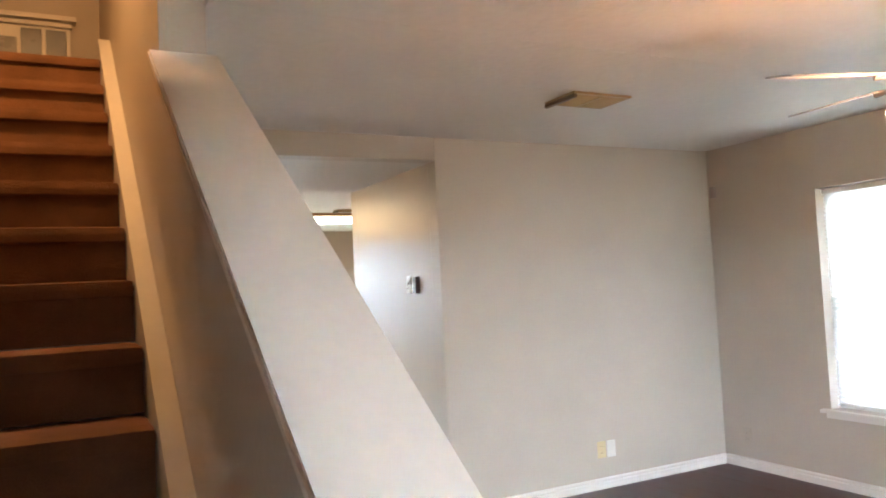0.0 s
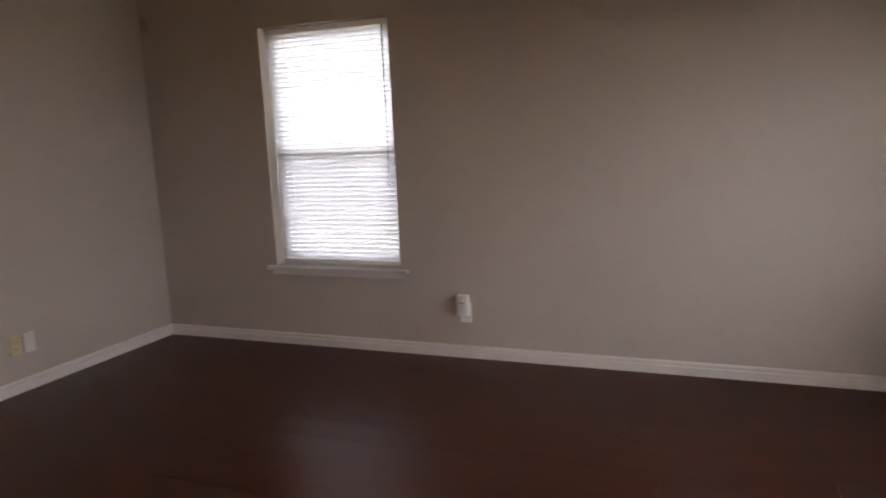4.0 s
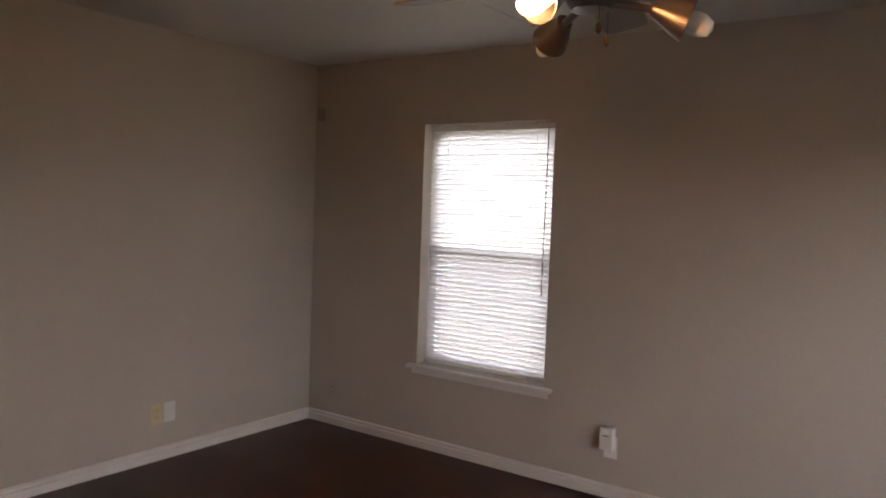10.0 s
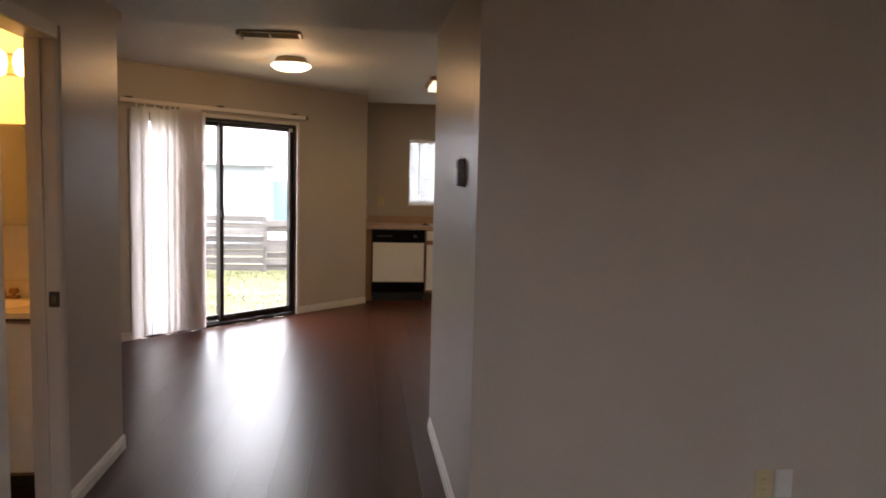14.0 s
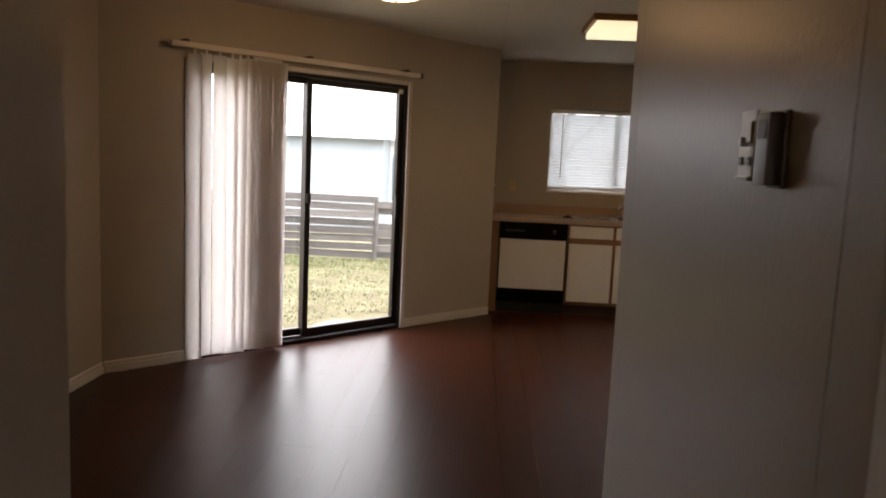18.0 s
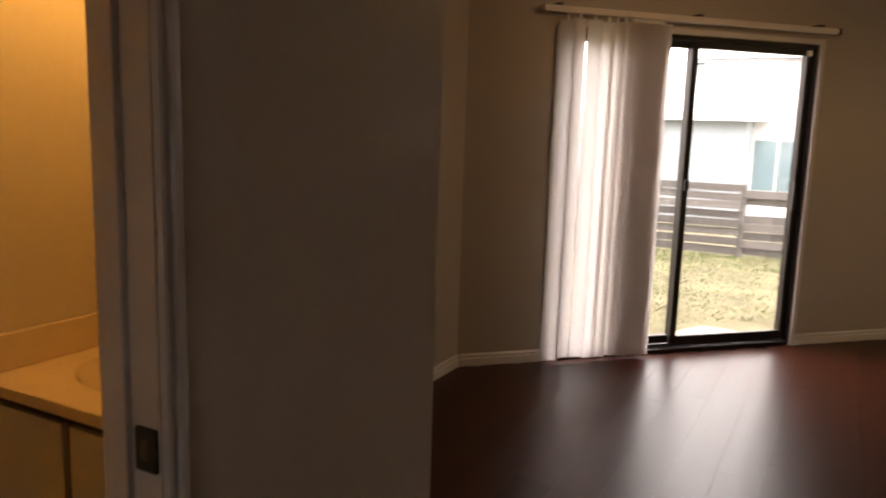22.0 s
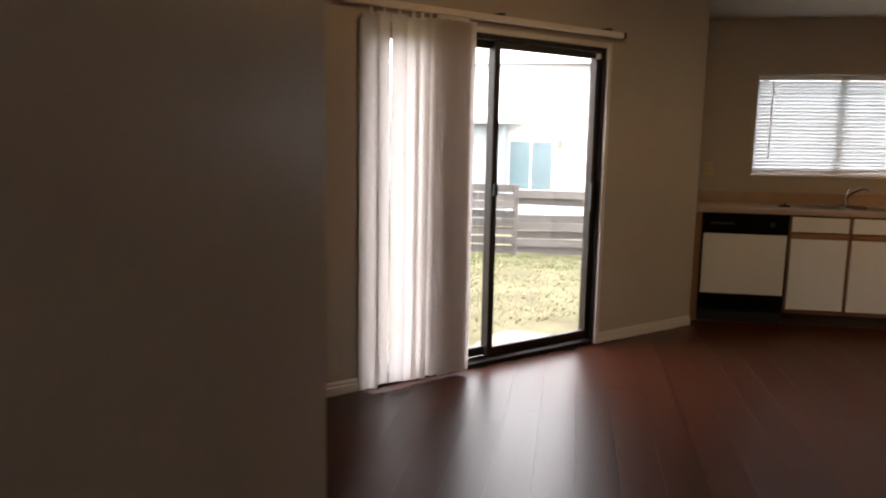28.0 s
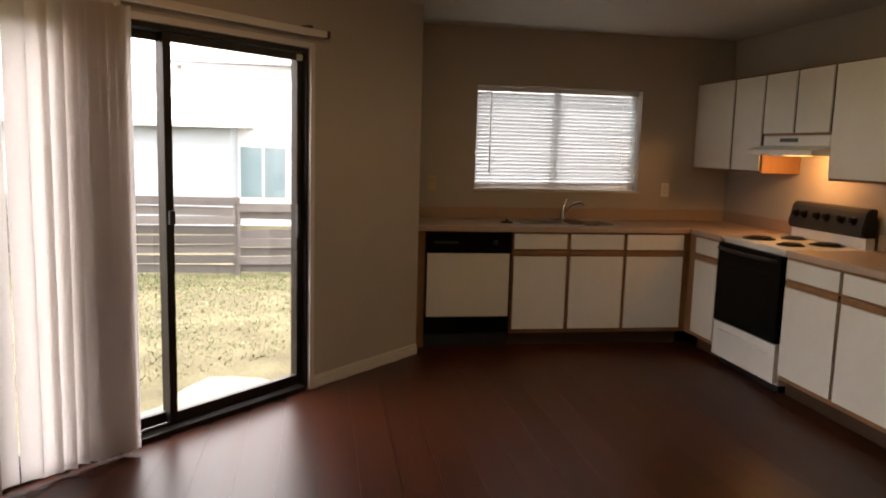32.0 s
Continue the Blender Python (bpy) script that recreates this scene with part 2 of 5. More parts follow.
LEAF = surface("fallen_leaf", (0.42, 0.31, 0.20), 0.8, var=0.5, scale=3, fine=25, bump=0.0, spec=0.2)
FENCE = surface("weathered_board", (0.125, 0.114, 0.108), 0.85, var=0.35, scale=5, fine=70, bump=0.4, dist=0.004, stretch=(0.12, 1, 1), pieces=0.38)
SIDING = surface("pale_siding", (0.33, 0.375, 0.40), 0.6, var=0.06, scale=2, fine=30, bump=0.03)
WHITE_SIDING = surface("white_siding", (0.80, 0.81, 0.82), 0.55, var=0.04, scale=2, fine=30, bump=0.02)
ROOFING = surface("pale_shingle", (0.72, 0.72, 0.72), 0.85, var=0.15, scale=5, fine=40, bump=0.3, dist=0.006)
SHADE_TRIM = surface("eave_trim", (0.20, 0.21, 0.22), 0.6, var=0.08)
BLUE_PANE = surface("blue_grey_pane", (0.20, 0.29, 0.32), 0.12, var=0.1, bump=0.0)
CONCRETE = surface("patio_concrete", (0.27, 0.25, 0.19), 0.85, var=0.15, scale=3, fine=70, bump=0.3, dist=0.003)
BARK = surface("bark", (0.09, 0.07, 0.055), 0.9, var=0.3, scale=8, fine=40, bump=0.6, dist=0.01)
GREY_PANE = surface("grey_pane", (0.10, 0.095, 0.095), 0.3, var=0.2, bump=0.0)
BRICK_RED = surface("faded_terracotta", (0.34, 0.23, 0.18), 0.7, var=0.2)


# ---- building helpers ----
def box(bm, x0, x1, y0, y1, z0, z1, soft=0.0, m=None):
    """A box, with its edges softened by that many metres."""
    vs = bmesh.ops.create_cube(bm, size=1.0)["verts"]
    bmesh.ops.transform(bm, matrix=Matrix.LocRotScale(((x0 + x1) / 2, (y0 + y1) / 2, (z0 + z1) / 2), None, (abs(x1 - x0), abs(y1 - y0), abs(z1 - z0))), verts=vs)
    if soft:
        edges = list({e for v in vs for e in v.link_edges})
        out = bmesh.ops.bevel(bm, geom=edges, offset=soft, segments=2, profile=0.7, affect="EDGES")
        vs = out["verts"]
        vs = list({v for f in out["faces"] for v in f.verts} | {v for v in vs if v.is_valid})
    if m is not None:
        bmesh.ops.transform(bm, matrix=m, verts=vs)
    return bm


def tube(bm, a, b, r0, r1=None, sides=16, caps=True):
    """A round bar from a to b."""
    a, b = Vector(a), Vector(b)
    d = b - a
    vs = bmesh.ops.create_cone(bm, cap_ends=caps, segments=sides, radius1=r0, radius2=r0 if r1 is None else r1, depth=d.length)["verts"]
    bmesh.ops.transform(bm, matrix=Matrix.Translation((a + b) / 2) @ d.to_track_quat("Z", "Y").to_matrix().to_4x4(), verts=vs)
    return bm


def bent(bm, pts, r, sides=10):
    """A bent round bar through the points, of one or of several radii."""
    rs = r if isinstance(r, (list, tuple)) else [r] * len(pts)
    pts = [Vector(p) for p in pts]
    rings = []
    for i, p in enumerate(pts):
        d = (pts[min(i + 1, len(pts) - 1)] - pts[max(i - 1, 0)]).normalized()
        q = d.to_track_quat("Z", "Y")
        rings.append([bm.verts.new(p + q @ Vector((rs[i] * math.cos(k * math.tau / sides), rs[i] * math.sin(k * math.tau / sides), 0))) for k in range(sides)])
    for u, v in zip(rings, rings[1:]):
        for k in range(sides):
            bm.faces.new((u[k], u[(k + 1) % sides], v[(k + 1) % sides], v[k]))
    bm.faces.new(rings[0][::-1])
    bm.faces.new(rings[-1])
    return bm


def turned(bm, profile, centre=(0, 0, 0), sides=28, squash=(1, 1)):
    """A turned shape: rows of radius and height about the upright axis."""
    rings = []
    for r, z in profile:
        rings.append([bm.verts.new((centre[0] + squash[0] * r * math.cos(k * math.tau / sides), centre[1] + squash[1] * r * math.sin(k * math.tau / sides), centre[2] + z)) for k in range(sides)])
    for u, v in zip(rings, rings[1:]):
        for k in range(sides):
            bm.faces.new((u[k], u[(k + 1) % sides], v[(k + 1) % sides], v[k]))
    if profile[0][0] > 1e-5:
        bm.faces.new(rings[0][::-1])
    if profile[-1][0] > 1e-5:
        bm.faces.new(rings[-1])
    bmesh.ops.remove_doubles(bm, verts=[v for ring in rings for v in ring], dist=1e-5)
    return bm


def prism(bm, outline, axis, a, b):
    """An outline pushed out along an axis: the outline holds the other two coordinates in order."""
    rows = []
    for at in (a, b):
        row = []
        for u, v in outline:
            row.append(bm.verts.new((at, u, v) if axis == "x" else (u, at, v) if axis == "y" else (u, v, at)))
        rows.append(row)
    k = len(outline)
    for i in range(k):
        bm.faces.new((rows[0][i], rows[0][(i + 1) % k], rows[1][(i + 1) % k], rows[1][i]))
    bm.faces.new(rows[0][::-1])
    bm.faces.new(rows[1])
    bmesh.ops.recalc_face_normals(bm, faces=bm.faces[:])
    return bm


def mesh_of(name, bm, material, smooth=False):
    bmesh.ops.recalc_face_normals(bm, faces=bm.faces[:])
    me = bpy.data.meshes.new(name)
    bm.to_mesh(me)
    bm.free()
    me.materials.append(material)
    if smooth:
        me.shade_smooth()
        me.set_sharp_from_angle(angle=radians(38))
    return me


def part(name, bm, material, parent, label="", smooth=False):
    ob = new(name, mesh_of(name, bm, material, smooth))
    ob.parent = parent
    return tagged(ob, label)


def thing(name, label, category, at=None, group=""):
    ob = new(name)
    ob.empty_display_size = 0.1
    if at is not None:
        ob.matrix_world = at
    return tagged(ob, label, category, group)


def solid(name, bm, material, label, category="", kind="", smooth=False, at=None):
    ob = new(name, mesh_of(name, bm, material, smooth))
    if at is not None:
        ob.matrix_world = at
    return tagged(ob, label, category, "", kind)


def B(*boxes, soft=0.0):
    bm = bmesh.new()
    for b in boxes:
        box(bm, *b, soft=soft)
    return bm


def structure(name, boxes, material, label, soft=0.0, at=None, category="wall"):
    return solid(name, B(*boxes, soft=soft), material, label, category, "structure", at=at)


def open_wall(u0, u1, z0, z1, holes):
    """Pieces (u0, u1, z0, z1) of a wall that leave the holes open; the holes are in order along u."""
    out, at = [], u0
    for a, b, c, d in holes:
        out.append((at, a, z0, z1))
        if c > z0 + 0.001:
            out.append((a, b, z0, c))
        if d < z1 - 0.001:
            out.append((a, b, d, z1))
        at = b
    out.append((at, u1, z0, z1))
    return out


# ---- the plan ----
EAST, FRONT, BACK = 2.42, -5.24, 6.89
WEST, STAIR_IN, STAIR_OUT = -2.85, -1.885, -1.735
HALL_W, HALL_IN = -1.675, -1.79
LIVING_H, HALL_H, DINE_H = 2.45, 2.30, 2.43
DIAG = pose(-2.795, 3.663, 0, 0, 0, 45)
DIAG_L = 3.474
DINE_W = -2.795

# ---- walls, ceilings, openings ----
T = 0.15
structure("wall_east", [(EAST, EAST + T, a, b, c, d) for a, b, c, d in open_wall(FRONT - T, BACK + T, -0.05, 2.6, [(-1.832, -0.937, 0.525, 2.020)])], PAINT, "warm white painted plaster outer wall with a window opening")
structure("wall_north", [(0.0, EAST - 0.003, 0.0, 0.12, -0.05, 2.6)], PAINT, "warm white painted living room partition wall with a plain face")
structure("wall_header", [(STAIR_OUT, -0.003, 0.0, 0.12, HALL_H, 2.6)], PAINT, "painted header over the hall opening")
structure("wall_hall_right", [(0.0, 0.12, 0.123, 1.46, -0.05, 2.6)], PAINT, "painted hall wall with an orange-peel texture")
structure("wall_kitchen_south", [(0.0, EAST - 0.003, 1.463, 1.585, -0.05, 2.6)], PAINT, "painted kitchen end wall")
structure("wall_hall_left", [(HALL_IN, HALL_W, a, b, c, d) for a, b, c, d in open_wall(-0.38, 1.30, -0.05, 2.6, [(-0.100, 0.505, -0.05, 2.02)])], PAINT, "painted hall wall with the bathroom doorway")
structure("wall_dining_south", [(DINE_W - T, HALL_IN - 0.003, 1.15, 1.30, -0.05, 2.47)], PAINT, "painted wall between bathroom and dining corner")
structure("wall_dining_west", [(DINE_W - T, DINE_W, 1.303, 3.70, -0.05, 2.6)], PAINT, "painted dining corner wall")
structure("wall_back", [(a, b, BACK, BACK + T, c, d) for a, b, c, d in open_wall(-0.48, EAST - 0.003, -0.05, 2.6, [(0.212, 1.615, 1.152, 1.980)])], PAINT, "painted kitchen wall with the window over the sink")
structure("wall_return", [(-0.48, -0.336, 6.15, BACK - 0.003, -0.05, 2.6)], PAINT, "painted return wall beside the counter end")
structure("wall_front", [(a, b, FRONT - T, FRONT, c, d) for a, b, c, d in open_wall(WEST - T, EAST - 0.003, -0.05, 2.6, [(-0.55, 1.235, 0.53, 1.99)])], PAINT, "painted front wall with a wide window opening")
structure("wall_west", [(WEST - T, WEST, FRONT + 0.003, 1.147, -0.05, 5.0), (WEST - T, WEST, 1.148, 1.75, 2.63, 5.0)], PAINT, "painted wall along the staircase")
structure("wall_diagonal", [(a, b, 0.0, T, c, d) for a, b, c, d in open_wall(-0.06, DIAG_L, -0.05, 2.6, [(0.585, 2.410, -0.05, 2.012)])], PAINT, "painted diagonal wall with the sliding patio door", at=DIAG)

structure("ceiling_living", [(WEST, EAST, FRONT, -1.85, LIVING_H, 2.75), (STAIR_OUT, EAST, -1.847, 0.0, LIVING_H, 2.75)], CEILING, "textured white ceiling of the living room", category="ceiling")
structure("ceiling_hall", [(HALL_W, 0.0, 0.123, 1.52, HALL_H, 2.42)], CEILING, "lowered textured ceiling of the hall", category="ceiling")
structure("ceiling_dining", [(DINE_W, EAST, 1.523, 3.70, DINE_H, 2.62), (-0.336, EAST, 3.703, BACK, DINE_H, 2.62), (HALL_W, 0.0, 1.50, 1.522, HALL_H, 2.6)], CEILING, "textured white ceiling of the dining corner and kitchen", category="ceiling")
dining_corner = prism(bmesh.new(), [(DINE_W, 3.702), (-0.339, 3.702), (-0.339, 6.16)], "z", DINE_H, 2.62)
solid("ceiling_dining_corner", dining_corner, CEILING, "textured white ceiling beside the patio door", "ceiling", "structure")
bm = B((DINE_W, HALL_IN, 0.78, 1.147, 2.36, 2.46))
prism(bm, [(-0.26, 1.66), (0.78, 2.36), (0.78, 2.46), (-0.26, 1.76)], "x", DINE_W, HALL_IN)
solid("ceiling_bath", bm, CEILING, "sloping white ceiling under the staircase in the bathroom", "ceiling", "structure")
bm = B((WEST - 0.3, STAIR_OUT, -2.0, 1.75, 5.0, 5.1))
prism(bm, [(STAIR_OUT, FRONT - 0.3), (EAST + 0.4, FRONT - 0.3), (EAST + 0.4, BACK + 0.3), (-0.60, BACK + 0.3), (-0.60, 6.30), (STAIR_OUT, 5.165)], "z", 2.76, 2.86)
prism(bm, [(WEST - 0.2, 1.75), (STAIR_OUT - 0.002, 1.75), (STAIR_OUT - 0.002, 5.163), (WEST - 0.2, 3.85)], "z", 2.76, 2.86)
prism(bm, [(WEST - 0.3, FRONT - 0.3), (STAIR_OUT - 0.002, FRONT - 0.3), (STAIR_OUT - 0.002, -2.002), (WEST - 0.3, -2.002)], "z", 2.76, 2.86)
solid("roof_slab", bm, CEILING, "plain slab over the rooms", "ceiling", "structure")

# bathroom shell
structure("wall_bath_side", [(-2.56, -2.463, 0.634, 1.147, -0.05, 2.36)], BATH_LIT_PAINT, "yellow-lit painted wall beside the vanity")
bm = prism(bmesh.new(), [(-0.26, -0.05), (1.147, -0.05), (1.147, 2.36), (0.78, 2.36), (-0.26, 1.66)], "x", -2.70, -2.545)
solid("wall_bath_alcove", bm, BATH_LIT_PAINT, "yellow-lit painted bathroom wall in the alcove", "wall", "structure")
structure("wall_bath_back", [(-2.463, HALL_IN - 0.003, 1.147, 1.149, -0.05, 2.36)], BATH_LIT_PAINT, "painted bathroom wall behind the vanity")
structure("wall_bath_front", [(DINE_W, HALL_IN - 0.003, -0.38, -0.263, -0.05, 1.62)], BATH_LIT_PAINT, "painted end wall of the bathroom")

# upper floor round the stairwell
structure("wall_stair_upper", [(STAIR_IN, STAIR_OUT, -1.79, 1.60, 2.30, 5.0), (STAIR_IN, STAIR_OUT, -1.79, -0.383, -0.05, 2.30)], PAINT, "painted wall between stairs and living room")
structure("wall_stairwell_front", [(WEST, STAIR_OUT, -1.98, -1.852, 2.75, 5.0)], PAINT, "painted upper wall over the foot of the stairs")
structure("wall_landing", [(WEST, STAIR_OUT, 1.603, 1.75, 2.4, 5.0)], PAINT, "painted wall at the head of the stairs")
structure("floor_landing", [(WEST, STAIR_IN, 0.43, 1.60, 2.63, 2.898)], CARPET, "brown carpeted landing", category="floor")

# knee wall beside the stairs: its top follows the flight
def cap_z(y):
    return 2.153 + 0.653 * (y + 2.0)


Y0, Y1 = -3.50, -1.79
bm = prism(bmesh.new(), [(Y0, -0.05), (Y1, -0.05), (Y1, cap_z(Y1) - 0.03), (Y0, cap_z(Y0) - 0.03)], "x", STAIR_IN, STAIR_OUT)
solid("wall_knee", bm, PAINT, "painted knee wall beside the staircase", "wall", "structure")
bm = prism(bmesh.new(), [(Y0 - 0.02, cap_z(Y0 - 0.02) - 0.03), (Y1 - 0.003, cap_z(Y1) - 0.03), (Y1 - 0.003, cap_z(Y1)), (Y0 - 0.02, cap_z(Y0 - 0.02))], "x", -1.922, -1.70)
bmesh.ops.bevel(bm, geom=bm.edges[:], offset=0.006, segments=2, affect="EDGES")
tagged(solid("trim_knee_cap", bm, CAP, "broad painted sloping cap on the knee wall", "trim", "structure"))

# ---- staircase ----
stairs = thing("staircase", "straight flight of brown carpeted stairs with rounded noses", "staircase")
RISE, GO, NOSE0 = 0.2231, 0.2975, -3.17
TREAD_END = -1.946
for k in range(13):
    z, y = RISE * (k + 1), NOSE0 + GO * k
    bm = bmesh.new()
    if k < 12:
        box(bm, WEST + 0.005, TREAD_END, y - 0.005, y + GO + 0.03, z - 0.062, z, soft=0.028)
        for v in bm.verts:
            v.co.z += 0.004 * noise.noise(Vector((v.co.x * 5, v.co.y * 9, z * 3)))
        part("tread", bm, CARPET, stairs, smooth=True)
    else:
        box(bm, WEST + 0.005, TREAD_END, y - 0.005, y + 0.05, z - 0.05, z + 0.004, soft=0.02)
        part("landing_nose", bm, CARPET, stairs, smooth=True)
    part("riser", box(bmesh.new(), WEST + 0.006, TREAD_END - 0.001, y + 0.045, y + 0.06, z - RISE, z - 0.04), CARPET, stairs)


def skirt_z(y):
    return 1.16 + 0.75 * (y + 2.0)


bm = prism(bmesh.new(), [(-3.28, 0.0), (-3.28, skirt_z(-3.28)), (0.5, skirt_z(0.5)), (0.5, skirt_z(0.5) - 0.6), (-2.4, 0.0)], "x", -1.945, STAIR_IN - 0.001)
part("skirt_board", bm, TRIM, stairs, "cream painted skirt board with a lit edge")
bm = prism(bmesh.new(), [(-3.28, skirt_z(-3.28)), (0.5, skirt_z(0.5)), (0.5, skirt_z(0.5) + 0.02), (-3.28, skirt_z(-3.28) + 0.02)], "x", -1.951, STAIR_IN - 0.002)
part("skirt_moulding", bm, TRIM, stairs)

# head of the stairs: moulded ledge over dark panes
ledge = thing("moulded_ledge", "white moulded ledge over dark grey panes on the landing", "ledge")
part("shelf", B((-2.75, -2.04, 1.50, 1.602, 3.49, 3.525), soft=0.008), TRIM, ledge)
part("moulding", B((-2.72, -2.07, 1.545, 1.602, 3.455, 3.488), soft=0.01), TRIM, ledge)
part("pane_surround", B((-2.72, -2.08, 1.575, 1.602, 2.95, 3.453)), TRIM, ledge)
for u in (-2.70, -2.545, -2.39, -2.235):
    part("pane", B((u, u + 0.13, 1.566, 1.576, 3.0, 3.435 if u > -2.5 else 3.365), soft=0.003), GREY_PANE, ledge)

# ---- baseboards: a board with a stepped top ----
def baseboard(length, m, name="baseboard"):
    bm = prism(bmesh.new(), [(0.0, 0.0), (-0.015, 0.0), (-0.015, 0.044), (-0.012, 0.047), (-0.007, 0.049), (-0.007, 0.053), (-0.011, 0.056), (-0.011, 0.064), (-0.006, 0.072), (0.0, 0.074)], "x", 0.0, length)
    return solid(name, bm, TRIM, "white painted baseboard with a stepped top", "baseboard", "structure", at=m)


baseboard(EAST - 0.016, pose(0.014, -0.001, 0))
baseboard(1.55, pose(-0.001, 1.52, 0, 0, 0, -90))
baseboard(EAST - 0.02, pose(EAST - 0.01, 1.586, 0, 0, 0, 180))
baseboard(-FRONT - 0.02, pose(EAST - 0.001, -0.015, 0, 0, 0, -90))
baseboard(EAST - WEST - 0.02, pose(EAST - 0.01, FRONT + 0.001, 0, 0, 0, 180))
baseboard(0.76, pose(HALL_W + 0.001, 0.54, 0, 0, 0, 90))
baseboard(0.115, pose(HALL_W + 0.01, 1.301, 0, 0, 0, 180))
baseboard(0.98, pose(HALL_IN - 0.02, 1.301, 0, 0, 0, 180))
baseboard(2.34, pose(DINE_W + 0.001, 1.318, 0, 0, 0, 90))
baseboard(0.52, DIAG @ pose(0.012, -0.001, 0))
baseboard(DIAG_L - 2.446, DIAG @ pose(2.441, -0.001, 0))
baseboard(1.70, pose(STAIR_OUT + 0.001, -3.50, 0, 0, 0, 90))
baseboard(0.15, pose(STAIR_IN, -3.501, 0))
baseboard(2.0, pose(WEST + 0.001, -5.22, 0, 0, 0, 90))

# ---- bathroom doorway and its open door ----
jamb = thing("door_frame", "white painted jamb and stop of the bathroom doorway", "door frame")
tagged(jamb, kind="structure")
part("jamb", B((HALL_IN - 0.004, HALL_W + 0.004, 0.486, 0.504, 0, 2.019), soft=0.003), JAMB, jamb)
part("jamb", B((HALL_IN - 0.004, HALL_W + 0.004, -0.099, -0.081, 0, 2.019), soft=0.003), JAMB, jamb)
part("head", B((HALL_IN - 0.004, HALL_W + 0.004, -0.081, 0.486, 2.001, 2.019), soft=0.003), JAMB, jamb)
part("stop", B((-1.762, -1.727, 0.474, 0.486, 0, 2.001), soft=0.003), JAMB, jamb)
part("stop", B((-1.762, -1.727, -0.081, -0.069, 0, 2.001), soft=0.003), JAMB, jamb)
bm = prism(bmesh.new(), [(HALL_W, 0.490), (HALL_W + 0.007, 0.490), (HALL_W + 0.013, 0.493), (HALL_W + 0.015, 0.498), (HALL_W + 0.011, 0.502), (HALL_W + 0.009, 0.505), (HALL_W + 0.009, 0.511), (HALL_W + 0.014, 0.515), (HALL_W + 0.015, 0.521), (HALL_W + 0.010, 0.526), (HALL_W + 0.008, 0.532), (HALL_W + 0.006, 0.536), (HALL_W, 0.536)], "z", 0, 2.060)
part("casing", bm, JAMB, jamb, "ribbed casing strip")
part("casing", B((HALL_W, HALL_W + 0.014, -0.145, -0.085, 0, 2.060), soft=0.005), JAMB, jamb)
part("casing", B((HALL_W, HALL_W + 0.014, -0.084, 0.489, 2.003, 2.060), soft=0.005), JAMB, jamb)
plate = part("strike_plate", B((-1.716, -1.674, 0.4790, 0.4862, 0.902, 0.968), soft=0.004), SLOT, jamb, "dark tarnished strike plate")
part("latch_hole", B((-1.704, -1.688, 0.4775, 0.4795, 0.920, 0.951)), DULL_BRASS, plate)

door = thing("door_1", "white panelled bathroom door folded back flat against the hall wall", "door", at=pose(-1.636, -0.118, 0, 0, 0, -85))
tagged(door, kind="structure")
LW, LH = 0.58, 1.97
part("slab", B((0.005, LW, -0.014, 0.014, 0.012, LH), soft=0.003), DOOR_WHITE, door)
for z0, z1 in ((0.22, 0.80), (1.02, 1.62), (1.70, 1.87)):
    for u in (0.085, 0.315):
        for side in (-1, 1):
            p = part("panel", B((u, u + 0.18, side * 0.0135 - 0.004, side * 0.0135 + 0.004, z0, z1), soft=0.0035), DOOR_WHITE, door)
            part("panel_field", B((u + 0.03, u + 0.15, side * 0.0175 - 0.003, side * 0.0175 + 0.003, z0 + 0.03, z1 - 0.03), soft=0.0028), DOOR_WHITE, p)
for side in (-1, 1):
    bm = turned(bmesh.new(), [(0.032, 0.0), (0.032, 0.004), (0.013, 0.010), (0.012, 0.032), (0.024, 0.040), (0.029, 0.052), (0.026, 0.064), (0.012, 0.070), (0.0, 0.071)])
    bmesh.ops.transform(bm, matrix=Matrix.Translation((LW - 0.065, side * 0.0145, 0.94)) @ Matrix.Rotation(radians(-90 * side), 4, "X"), verts=bm.verts[:])
    part("knob", bm, BRASS, door, "aged brass door knob", smooth=True)
for z in (0.22, 1.0, 1.75):
    part("hinge", tube(bmesh.new(), (0.0, -0.02, z - 0.045), (0.0, -0.02, z + 0.045), 0.006), BRASS, door)

# ---- windows with their blinds ----
def sash_window(name, width, height, m, label, rail=0.49, mullion=False, glazing=None):
    """Local x along the wall, y outward, z from the sill up."""
    win = thing(name, label, "window", at=m)
    tagged(win, kind="structure")
    f = 0.035 if mullion else 0.058
    for a in ((0, f, 0, height), (width - f, width, 0, height)):
        part("window_frame", B((a[0], a[1], 0.100, 0.146, a[2], a[3]), soft=0.004), VINYL, win)
    for z in (0, height - f):
        part("window_frame", B((f, width - f, 0.100, 0.146, z, z + f), soft=0.004), VINYL, win)
    if mullion:
        part("mullion", B((width / 2 - 0.028, width / 2 + 0.028, 0.102, 0.142, f, height - f), soft=0.004), VINYL, win)
        panes = [(f, width / 2 - 0.028, f, height - f), (width / 2 + 0.028, width - f, f, height - f)]
    else:
        part("meeting_rail", B((f, width - f, 0.102, 0.142, height * rail, height * rail + 0.045), soft=0.004), VINYL, win)
        panes = [(f, width - f, f, height * rail), (f, width - f, height * rail + 0.045, height - f)]
    for a, b, c, d in panes:
        g = part("pane", B((a, b, 0.122, 0.126, c, d)), glazing or GLASS, win)
        g.visible_shadow = False
    if not mullion:
        part("insect_screen", B((f, width - f, 0.134, 0.136, f, height * rail)), SCREEN, win, "grey insect screen")
    return win


